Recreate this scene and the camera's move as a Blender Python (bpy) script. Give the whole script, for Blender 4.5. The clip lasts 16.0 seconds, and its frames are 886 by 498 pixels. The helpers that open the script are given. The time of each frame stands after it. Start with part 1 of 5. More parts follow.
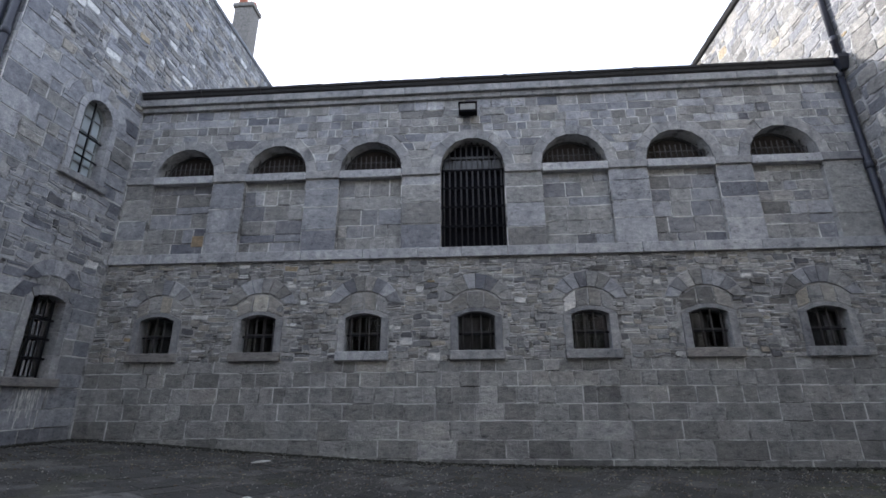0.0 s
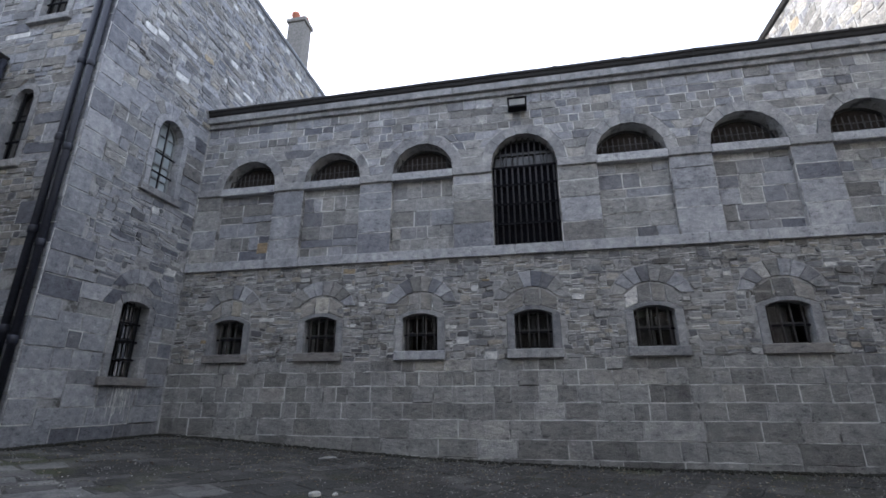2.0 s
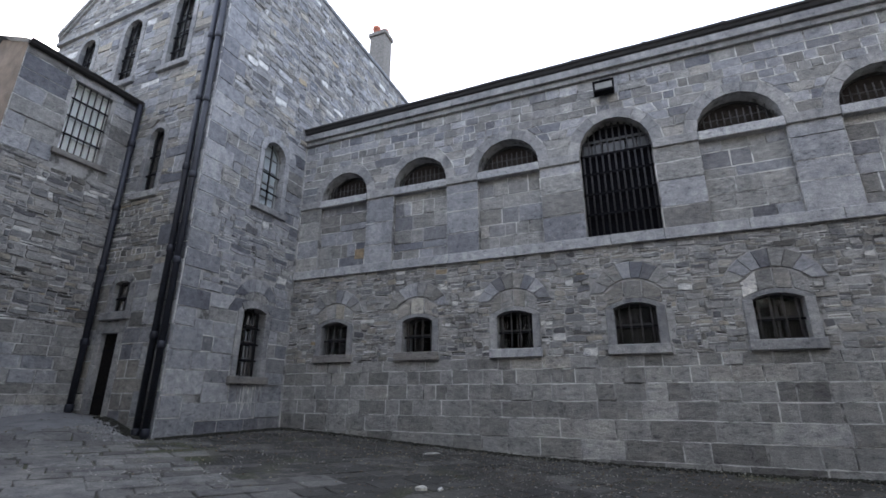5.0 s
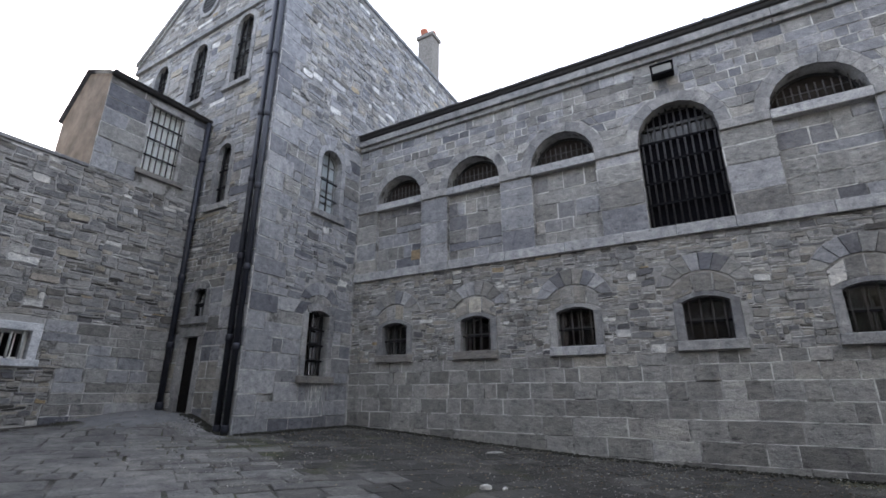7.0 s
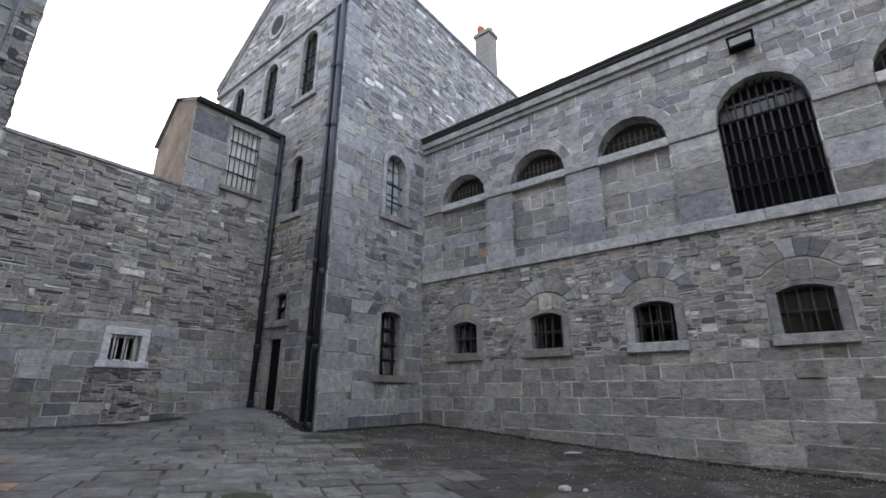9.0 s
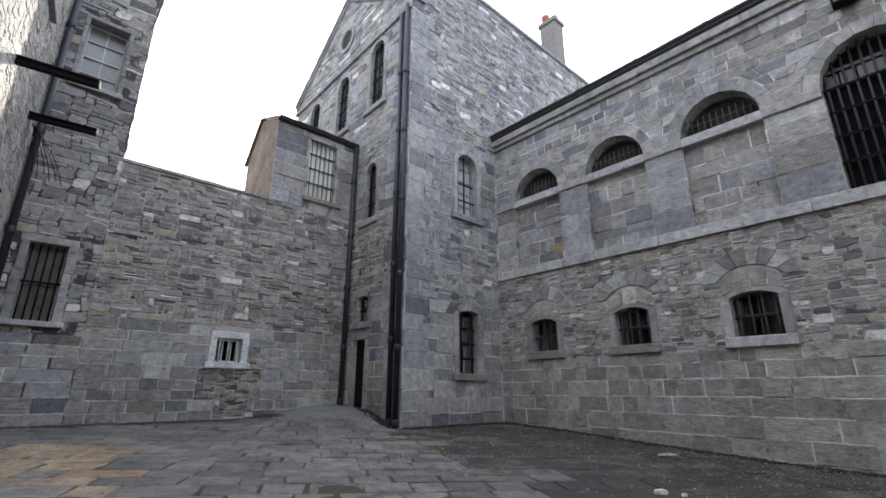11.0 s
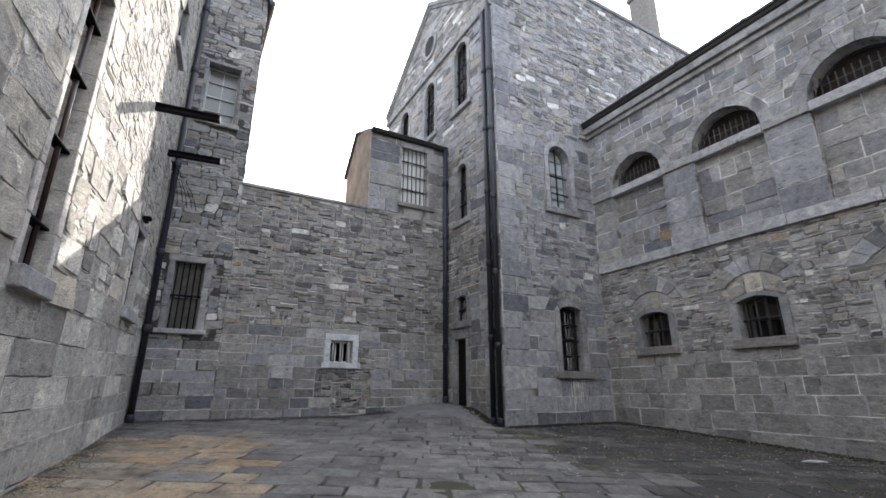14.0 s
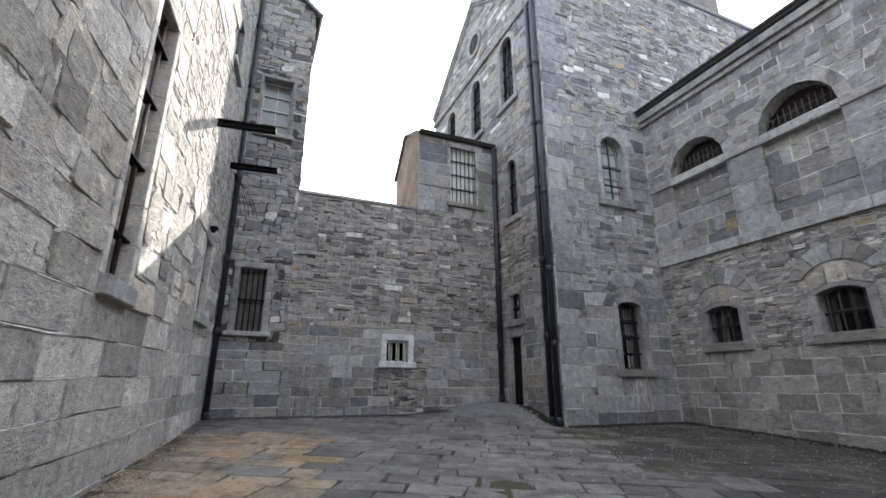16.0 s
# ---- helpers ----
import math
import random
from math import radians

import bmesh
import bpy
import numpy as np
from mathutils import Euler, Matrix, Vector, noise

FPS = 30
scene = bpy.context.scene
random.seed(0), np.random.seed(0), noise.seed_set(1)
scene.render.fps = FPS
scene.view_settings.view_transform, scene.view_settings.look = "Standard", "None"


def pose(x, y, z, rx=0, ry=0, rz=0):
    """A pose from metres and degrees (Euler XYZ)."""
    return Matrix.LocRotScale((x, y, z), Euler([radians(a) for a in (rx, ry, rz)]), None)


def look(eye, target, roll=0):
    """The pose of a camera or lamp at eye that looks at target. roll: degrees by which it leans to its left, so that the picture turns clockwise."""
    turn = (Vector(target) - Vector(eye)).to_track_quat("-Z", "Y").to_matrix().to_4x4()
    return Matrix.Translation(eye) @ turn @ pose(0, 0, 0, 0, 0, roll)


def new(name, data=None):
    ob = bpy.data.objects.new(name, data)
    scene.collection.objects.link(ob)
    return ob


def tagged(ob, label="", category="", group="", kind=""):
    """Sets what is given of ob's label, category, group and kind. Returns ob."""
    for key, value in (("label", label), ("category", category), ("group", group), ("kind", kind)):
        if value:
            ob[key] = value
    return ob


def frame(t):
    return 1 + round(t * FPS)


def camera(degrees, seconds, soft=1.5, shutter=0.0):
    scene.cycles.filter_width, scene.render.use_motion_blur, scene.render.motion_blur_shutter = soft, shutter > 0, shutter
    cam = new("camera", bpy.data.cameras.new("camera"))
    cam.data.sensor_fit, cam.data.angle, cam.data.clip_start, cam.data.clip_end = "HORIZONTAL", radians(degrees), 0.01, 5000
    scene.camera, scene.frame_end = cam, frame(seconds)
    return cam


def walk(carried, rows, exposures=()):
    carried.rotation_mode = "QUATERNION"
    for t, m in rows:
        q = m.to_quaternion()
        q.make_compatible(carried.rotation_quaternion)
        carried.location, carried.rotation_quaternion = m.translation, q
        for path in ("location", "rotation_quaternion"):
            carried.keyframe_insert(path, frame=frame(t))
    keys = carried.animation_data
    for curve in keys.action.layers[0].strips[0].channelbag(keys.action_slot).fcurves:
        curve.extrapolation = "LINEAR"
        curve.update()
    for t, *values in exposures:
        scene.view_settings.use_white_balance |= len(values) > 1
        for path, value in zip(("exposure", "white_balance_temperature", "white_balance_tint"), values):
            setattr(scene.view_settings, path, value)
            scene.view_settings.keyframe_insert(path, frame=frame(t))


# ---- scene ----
cam = camera(87.89, 16.0, soft=1.7)
EYE = (0.0, 0.0, 1.6)
PATH = [
    (0.0, pose(*EYE, 108.05, 0.24, 4.10)),
    (0.5, pose(*EYE, 108.02, 0.20, 5.65)),
    (1.0, pose(*EYE, 107.99, 0.17, 7.43)),
    (1.5, pose(*EYE, 107.96, 0.11, 8.94)),
    (2.0, pose(*EYE, 107.95, 0.07, 11.05)),
    (2.5, pose(*EYE, 107.92, 0.06, 13.01)),
    (3.0, pose(*EYE, 107.87, -0.06, 14.69)),
    (3.5, pose(*EYE, 107.82, -0.05, 16.56)),
    (4.0, pose(*EYE, 107.79, -0.08, 18.43)),
    (4.5, pose(*EYE, 107.74, -0.08, 20.58)),
    (5.0, pose(*EYE, 107.70, -0.12, 22.69)),
    (7.5, pose(*EYE, 107.51, -0.10, 32.04)),
    (8.0, pose(*EYE, 107.47, -0.10, 34.31)),
    (8.5, pose(*EYE, 107.42, -0.08, 36.19)),
    (9.0, pose(*EYE, 107.38, -0.11, 38.56)),
    (11.5, pose(*EYE, 107.14, -0.13, 50.47)),
    (12.0, pose(*EYE, 107.12, -0.16, 52.69)),
    (12.5, pose(*EYE, 107.08, -0.15, 54.97)),
    (13.0, pose(*EYE, 107.04, -0.14, 56.89)),
    (13.5, pose(*EYE, 107.00, -0.08, 58.75)),
    (14.0, pose(*EYE, 106.96, -0.06, 60.53)),
    (14.5, pose(*EYE, 106.94, -0.05, 62.30)),
    (15.0, pose(*EYE, 106.88, -0.07, 64.18)),
    (15.5, pose(*EYE, 106.86, -0.01, 65.68)),
    (16.0, pose(*EYE, 106.83, -0.01, 67.21)),
]
EXPOSURES = [(0.0, 1.51, 6000, 12), (4.0, 1.62, 6050, 12), (8.0, 1.81, 6330, 12), (12.0, 1.96, 6550, 12), (16.0, 2.00, 6600, 12)]
SKY_STRENGTH, SUN_STRENGTH = 0.12, 2.9
walk(cam, PATH, EXPOSURES)

# ---------------------------------------------------------------- light
SUN_DIR = Vector((-0.7194, 0.4944, 0.4879)).normalized()
world = bpy.data.worlds.new("sky")
world.use_nodes = True
scene.world = world
wt = world.node_tree
wbg = wt.nodes["Background"]
sky = wt.nodes.new("ShaderNodeTexSky")
sky.sky_type = "NISHITA"
sky.sun_disc = False
sky.sun_elevation = math.asin(SUN_DIR.z)
sky.sun_rotation = math.atan2(SUN_DIR.x, SUN_DIR.y)
sky.air_density, sky.dust_density, sky.ozone_density = 1.0, 3.0, 1.0
haze = wt.nodes.new("ShaderNodeMix")
haze.data_type = "RGBA"
haze.inputs[0].default_value = 0.55
haze.inputs[7].default_value = (9.2, 9.8, 10.9, 1)
wt.links.new(sky.outputs[0], haze.inputs[6])
wt.links.new(haze.outputs[2], wbg.inputs[0])
wbg.inputs[1].default_value = SKY_STRENGTH
sun = new("sun", bpy.data.lights.new("sun", "SUN"))
sun.data.energy, sun.data.angle, sun.data.color = SUN_STRENGTH, radians(0.6), (1.0, 0.94, 0.85)
sun.matrix_world = look((0, 0, 40), Vector((0, 0, 40)) - SUN_DIR)

# ---------------------------------------------------------------- materials


def material(name, rough=0.9, metal=0.0):
    m = bpy.data.materials.new(name)
    m.use_nodes = True
    n, l = m.node_tree.nodes, m.node_tree.links
    b = n["Principled BSDF"]
    b.inputs["Roughness"].default_value = rough
    b.inputs["Metallic"].default_value = metal
    return m, n, l, b


def ramp(n, stops, interp="LINEAR"):
    r = n.new("ShaderNodeValToRGB")
    r.color_ramp.interpolation = interp
    el = r.color_ramp.elements
    while len(el) < len(stops):
        el.new(0.5)
    for e, (p, c) in zip(el, stops):
        e.position, e.color = p, (*c, 1)
    return r


def noise_node(n, l, scale, detail=6.0, rough=0.6, vec=None):
    t = n.new("ShaderNodeTexNoise")
    t.inputs["Scale"].default_value = scale
    t.inputs["Detail"].default_value = detail
    t.inputs["Roughness"].default_value = rough
    if vec:
        l.new(vec, t.inputs["Vector"])
    return t


def mix(n, l, kind, fac, a, b):
    x = n.new("ShaderNodeMix")
    x.data_type, x.blend_type = "RGBA", kind
    for sock, val in ((x.inputs[0], fac), (x.inputs[6], a), (x.inputs[7], b)):
        if isinstance(val, (int, float)):
            sock.default_value = val
        elif isinstance(val, tuple):
            sock.default_value = (*val, 1)
        else:
            l.new(val, sock)
    return x.outputs[2]


def stone(name, stops, island, bump=0.5, grain=14.0, stain=0.5, lime=0.35, bed=2.6):
    """Weathered stone; each piece takes its own tone from the ramp, with bedding, stains, soot and lime smears over it."""
    m, n, l, b = material(name, 0.92)
    geo, obj = n.new("ShaderNodeNewGeometry"), n.new("ShaderNodeObjectInfo")
    rnd = geo.outputs["Random Per Island"] if island else obj.outputs["Random"]
    r = ramp(n, stops)
    l.new(rnd, r.inputs[0])
    shift = n.new("ShaderNodeMath")
    shift.operation = "MULTIPLY"
    shift.inputs[1].default_value = 37.0
    l.new(rnd, shift.inputs[0])
    comb = n.new("ShaderNodeCombineXYZ")
    l.new(shift.outputs[0], comb.inputs[2])
    mp = n.new("ShaderNodeMapping")
    mp.inputs["Scale"].default_value = (1.0, 1.0, bed)
    l.new(geo.outputs["Position"], mp.inputs["Vector"])
    l.new(comb.outputs[0], mp.inputs["Location"])
    pos, lay = geo.outputs["Position"], mp.outputs[0]
    big = noise_node(n, l, 0.55, 6, 0.65, pos)
    mid = noise_node(n, l, grain * 0.4, 9, 0.68, lay)
    fine = noise_node(n, l, grain * 3.2, 5, 0.75, lay)
    r1 = ramp(n, [(0.29, (0.38, 0.38, 0.40)), (0.42, (0.85, 0.85, 0.87)), (0.55, (1.07, 1.06, 1.05)), (0.70, (1.46, 1.45, 1.41))])
    l.new(mid.outputs[0], r1.inputs[0])
    c = mix(n, l, "MULTIPLY", 0.9, r.outputs[0], r1.outputs[0])
    r2 = ramp(n, [(0.34, (0.62, 0.62, 0.63)), (0.5, (0.98, 0.98, 0.98)), (0.66, (1.12, 1.11, 1.08))])
    l.new(big.outputs[0], r2.inputs[0])
    c = mix(n, l, "MULTIPLY", stain, c, r2.outputs[0])
    r3 = ramp(n, [(0.30, (0.55, 0.55, 0.56)), (0.5, (1.0, 1.0, 1.0)), (0.70, (1.36, 1.36, 1.34))])
    l.new(fine.outputs[0], r3.inputs[0])
    c = mix(n, l, "MULTIPLY", 0.7, c, r3.outputs[0])
    # rain streaks, long in the upright direction
    run = n.new("ShaderNodeMapping")
    run.inputs["Scale"].default_value = (2.1, 2.1, 0.30)
    l.new(pos, run.inputs["Vector"])
    streak = noise_node(n, l, 1.0, 7, 0.62, run.outputs[0])
    r5 = ramp(n, [(0.32, (0.56, 0.56, 0.57)), (0.46, (0.97, 0.97, 0.97)), (0.60, (1.02, 1.02, 1.01)), (0.72, (1.22, 1.22, 1.20))])
    l.new(streak.outputs[0], r5.inputs[0])
    c = mix(n, l, "MULTIPLY", stain, c, r5.outputs[0])
    # spalled pits, gathered in patches
    cleft = n.new("ShaderNodeMapping")
    cleft.inputs["Scale"].default_value = (1.0, 1.0, 2.4)
    l.new(geo.outputs["Position"], cleft.inputs["Vector"])
    l.new(comb.outputs[0], cleft.inputs["Location"])
    pit = noise_node(n, l, 7.5, 7, 0.66, cleft.outputs[0])
    r6 = ramp(n, [(0.33, (0.38, 0.38, 0.39)), (0.43, (0.97, 0.97, 0.97)), (0.58, (1.03, 1.03, 1.02)), (0.70, (1.38, 1.38, 1.36))])
    l.new(pit.outputs[0], r6.inputs[0])
    where_pit = noise_node(n, l, 0.9, 3, 0.5, pos)
    r7 = ramp(n, [(0.42, (0.22, 0.22, 0.22)), (0.58, (0.95, 0.95, 0.95))])
    l.new(where_pit.outputs[0], r7.inputs[0])
    c = mix(n, l, "MULTIPLY", r7.outputs[0], c, r6.outputs[0])
    smear = noise_node(n, l, 3.3, 9, 0.72, pos)
    r4 = ramp(n, [(0.60, (0, 0, 0)), (0.68, (1, 1, 1))])
    l.new(smear.outputs[0], r4.inputs[0])
    fac = n.new("ShaderNodeMath")
    fac.operation = "MULTIPLY"
    fac.inputs[1].default_value = lime
    l.new(r4.outputs[0], fac.inputs[0])
    c = mix(n, l, "MIX", fac.outputs[0], c, (0.42, 0.42, 0.41))
    l.new(c, b.inputs["Base Color"])
    bm1, bm2 = n.new("ShaderNodeBump"), n.new("ShaderNodeBump")
    bm1.inputs["Strength"].default_value, bm1.inputs["Distance"].default_value = bump, 0.028
    bm2.inputs["Strength"].default_value, bm2.inputs["Distance"].default_value = bump * 0.8, 0.006
    l.new(mid.outputs[0], bm1.inputs["Height"])
    l.new(fine.outputs[0], bm2.inputs["Height"])
    bm3 = n.new("ShaderNodeBump")
    bm3.inputs["Strength"].default_value, bm3.inputs["Distance"].default_value = bump, 0.03
    l.new(pit.outputs[0], bm3.inputs["Height"])
    l.new(bm1.outputs[0], bm3.inputs["Normal"])
    l.new(bm3.outputs[0], bm2.inputs["Normal"])
    l.new(bm2.outputs[0], b.inputs["Normal"])
    return m


def plain(name, col, rough, metal=0.0, vary=0.25, scale=8.0, bump=0.15):
    m, n, l, b = material(name, rough, metal)
    geo = n.new("ShaderNodeNewGeometry")
    t = noise_node(n, l, scale, 6, 0.6, geo.outputs["Position"])
    r = ramp(n, [(0.3, tuple(x * (1 - vary) for x in col)), (0.7, tuple(x * (1 + vary) for x in col))])
    l.new(t.outputs[0], r.inputs[0])
    l.new(r.outputs[0], b.inputs["Base Color"])
    bp = n.new("ShaderNodeBump")
    bp.inputs["Strength"].default_value, bp.inputs["Distance"].default_value = bump, 0.01
    l.new(t.outputs[0], bp.inputs["Height"])
    l.new(bp.outputs[0], b.inputs["Normal"])
    return m


GREY = [(0.0, (0.085, 0.085, 0.092)), (0.12, (0.145, 0.147, 0.155)), (0.35, (0.205, 0.207, 0.212)), (0.60, (0.25, 0.25, 0.248)), (0.88, (0.30, 0.298, 0.29)), (0.955, (0.34, 0.338, 0.33)), (0.965, (0.56, 0.56, 0.55))]
BLUE = [(0.0, (0.10, 0.105, 0.123)), (0.14, (0.155, 0.16, 0.18)), (0.30, (0.215, 0.222, 0.24)), (0.50, (0.25, 0.257, 0.275)), (0.85, (0.29, 0.296, 0.313)), (0.96, (0.33, 0.335, 0.348)), (1.0, (0.38, 0.385, 0.395))]
SLATY = [(0.0, (0.11, 0.112, 0.122)), (0.25, (0.155, 0.157, 0.17)), (0.6, (0.19, 0.192, 0.203)), (1.0, (0.225, 0.222, 0.22))]
# Ramp raised to brighten the shaded walling of the south wall.
SAND_LIFT = [(0.0, (0.31, 0.305, 0.285)), (0.2, (0.45, 0.44, 0.41)), (0.6, (0.56, 0.55, 0.51)), (0.93, (0.62, 0.605, 0.555)), (0.97, (0.56, 0.49, 0.37)), (1.0, (0.58, 0.54, 0.46))]
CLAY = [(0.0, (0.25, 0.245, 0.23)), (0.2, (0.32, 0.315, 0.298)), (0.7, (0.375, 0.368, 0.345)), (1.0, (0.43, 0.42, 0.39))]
WARM = [(0.0, (0.10, 0.096, 0.09)), (0.12, (0.165, 0.158, 0.148)), (0.40, (0.23, 0.222, 0.208)), (0.80, (0.29, 0.278, 0.255)), (0.94, (0.31, 0.285, 0.235)), (0.955, (0.30, 0.23, 0.13)), (0.97, (0.33, 0.30, 0.26)), (0.98, (0.52, 0.51, 0.49))]
PALE = [(0.0, (0.20, 0.19, 0.175)), (0.2, (0.31, 0.30, 0.275)), (0.7, (0.38, 0.365, 0.33)), (0.95, (0.43, 0.41, 0.36)), (1.0, (0.54, 0.52, 0.48))]
ASH = [(0.0, (0.13, 0.128, 0.125)), (0.10, (0.185, 0.182, 0.176)), (0.5, (0.242, 0.242, 0.237)), (0.86, (0.28, 0.28, 0.274)), (0.95, (0.31, 0.30, 0.28)), (1.0, (0.35, 0.35, 0.345))]
MATS = {}
BED = {"blue": 1.15, "slaty": 1.15, "ash": 1.4, "sand_lift": 1.2, "clay": 1.2}
# The near-black entry paints the shade in gaps between stones.
for key, stops, bump in (("ash", ASH, 0.85), ("gap_shade", [(0.0, (0.02, 0.019, 0.018)), (1.0, (0.06, 0.058, 0.055))], 0.4), ("grey", GREY, 0.6), ("blue", BLUE, 0.45), ("warm", WARM, 0.6), ("pale", PALE, 0.7), ("slaty", SLATY, 0.45), ("sand_lift", SAND_LIFT, 0.9), ("clay", CLAY, 0.7)):
    MATS[key] = (stone(key + "_stone_piece", stops, False, bump, bed=BED.get(key, 1.5)), stone(key + "_stone_rest", stops, True, bump, bed=BED.get(key, 1.5)))


def mortar(name, pale, lost, amount):
    """Lime pointing, washed out to dark hollows in places."""
    m, n, l, b = material(name, 0.95)
    geo = n.new("ShaderNodeNewGeometry")
    a = noise_node(n, l, 2.2, 8, 0.7, geo.outputs["Position"])
    c = noise_node(n, l, 26.0, 5, 0.7, geo.outputs["Position"])
    r = ramp(n, [(amount, lost), (amount + 0.05, tuple(x * 0.7 for x in pale)), (amount + 0.16, pale)])
    l.new(a.outputs[0], r.inputs[0])
    r2 = ramp(n, [(0.3, (0.7, 0.7, 0.7)), (0.7, (1.2, 1.2, 1.2))])
    l.new(c.outputs[0], r2.inputs[0])
    l.new(mix(n, l, "MULTIPLY", 1.0, r.outputs[0], r2.outputs[0]), b.inputs["Base Color"])
    bp = n.new("ShaderNodeBump")
    bp.inputs["Strength"].default_value, bp.inputs["Distance"].default_value = 0.5, 0.008
    l.new(c.outputs[0], bp.inputs["Height"])
    l.new(bp.outputs[0], b.inputs["Normal"])
    return m


MORTAR = mortar("lime_mortar", (0.345, 0.342, 0.335), (0.10, 0.098, 0.095), 0.40)
MORTAR_DULL = mortar("washed_out_lime_mortar", (0.33, 0.325, 0.315), (0.045, 0.043, 0.041), 0.50)
MORTAR_PALE = mortar("pale_lime_mortar", (0.50, 0.485, 0.45), (0.14, 0.13, 0.115), 0.40)
RIB = mortar("ribbon_pointing", (0.60, 0.597, 0.58), (0.24, 0.237, 0.23), 0.40)
DRESSED = stone("dressed_limestone", [(0.0, (0.195, 0.198, 0.206)), (0.5, (0.235, 0.236, 0.242)), (1.0, (0.295, 0.295, 0.295))], False, 0.35, 12, 0.7, 0.35, 1.1)
SILL = stone("pale_dressed_sill", [(0.0, (0.29, 0.295, 0.308)), (1.0, (0.34, 0.345, 0.358))], False, 0.3, 12, 0.6, 0.35, 1.1)
PAINTED = stone("pale_painted_stone", [(0.0, (0.44, 0.46, 0.49)), (1.0, (0.48, 0.50, 0.53))], False, 0.3, 12, 0.5, 0.2, 1.1)
SILL_DARK = stone("brown_worn_sill", [(0.0, (0.17, 0.16, 0.15)), (1.0, (0.24, 0.23, 0.22))], False, 0.3, 10)
TRIM = stone("limewashed_stone_trim", [(0.0, (0.42, 0.41, 0.39)), (1.0, (0.52, 0.51, 0.48))], False, 0.3, 12, 0.6, 0.35, 1.1)
IRON = plain("black_painted_iron", (0.010, 0.010, 0.012), 0.9, 0.0, 0.4, 30, 0.1)
IRON.node_tree.nodes["Principled BSDF"].inputs["Specular IOR Level"].default_value = 0.05
# Black iron with the blue sheen of the sky put into its colour.
PIPE = plain("cast_iron_pipe_sky_blued", (0.018, 0.020, 0.030), 0.5, 0.0, 0.4, 20, 0.2)
PIPE.node_tree.nodes["Principled BSDF"].inputs["Specular IOR Level"].default_value = 0.35
# Rusty brown, paler than the black iron: sky light on the bars is in the tone.
BARS = plain("sky_lit_rusty_bar", (0.050, 0.046, 0.046), 0.8, 0.0, 0.5, 25, 0.3)
GRILLE = plain("black_worn_grille_iron", (0.026, 0.025, 0.028), 0.75, 0.0, 0.5, 25, 0.3)
# Opaque brown fill; the dim inside of the lunettes is put into its colour.
DIM_INSIDE = plain("dim_inside_behind_bars", (0.024, 0.019, 0.016), 0.9, 0, 0.5, 9, 0.3)
# Near-black for the head boards and for the unlit inside of the grille.
BACK_DARK = plain("black_boards_and_unlit_inside", (0.005, 0.005, 0.007), 0.8, 0, 0.4, 12, 0.2)
BACK_DARK.node_tree.nodes["Principled BSDF"].inputs["Specular IOR Level"].default_value = 0.05
# Opaque dark grey; the dim room behind the glass is put into its colour.
DIM_PANE = plain("dark_opaque_pane", (0.045, 0.047, 0.05), 0.35, 0, 0.5, 5, 0.1)
# The shade of the doorway is put into the colour of the planks.
DOOR_M = plain("door_wood_in_shade", (0.012, 0.011, 0.011), 0.85, 0, 0.4, 20, 0.2)
DOOR_M.node_tree.nodes["Principled BSDF"].inputs["Specular IOR Level"].default_value = 0.05
FRAME_M = plain("dark_painted_wood", (0.03, 0.03, 0.032), 0.5, 0, 0.4, 30, 0.1)
FRAME_W = plain("white_painted_wood", (0.62, 0.63, 0.60), 0.5, 0, 0.12, 30, 0.1)
FRAME_S = plain("weathered_white_paint", (0.36, 0.37, 0.36), 0.6, 0, 0.3, 20, 0.2)
FRAME_G = plain("grey_painted_wood", (0.20, 0.21, 0.21), 0.5, 0, 0.3, 30, 0.1)
GUTTER = plain("dark_cast_iron_gutter", (0.012, 0.011, 0.011), 0.8, 0, 0.5, 10, 0.2)
LEAD = plain("weathered_lead", (0.22, 0.235, 0.26), 0.5, 0, 0.3, 6, 0.2)
RED_BAR = plain("rusty_red_iron_bar", (0.030, 0.014, 0.014), 0.35, 0, 0.5, 20, 0.3)
SLATE = plain("dark_roof_slate", (0.07, 0.072, 0.08), 0.7, 0, 0.4, 6, 0.4)
# Near-black that stands for the shade of the rooms behind the windows.
ROOM_SHADE = plain("room_shade", (0.035, 0.033, 0.032), 0.95, 0, 0.3, 3, 0.1)
RENDER = plain("brown_lime_render", (0.225, 0.185, 0.152), 0.95, 0, 0.35, 2.5, 0.5)
BRICK = plain("chimney_stock_brick", (0.17, 0.158, 0.142), 0.95, 0, 0.35, 12, 0.5)
TERRA = plain("terracotta", (0.42, 0.15, 0.09), 0.8, 0, 0.25, 8, 0.2)


def glass(name, tint=(0.9, 0.95, 0.95), rough=0.05):
    m, n, l, b = material(name, rough)
    b.inputs["Base Color"].default_value = (*tint, 1)
    b.inputs["Transmission Weight"].default_value = 1.0
    b.inputs["IOR"].default_value = 1.45
    return m


GLASS = glass("window_glass")
# Pale blue-grey glass, mostly opaque.
PALE_PANE, _n, _l, _b = material("pale_cloudy_glass", 0.3)
_b.inputs["Base Color"].default_value = (0.44, 0.50, 0.53, 1)
_b.inputs["Transmission Weight"].default_value = 0.3
GREY_PANE, _n, _l, _b = material("grey_cloudy_glass", 0.25)
_b.inputs["Base Color"].default_value = (0.20, 0.22, 0.225, 1)
_b.inputs["Transmission Weight"].default_value = 0.3
# White base colour stands for bright sky seen through the panes.
SKY_GLASS, _n, _l, _b = material("sky_whitened_glass", 0.3)
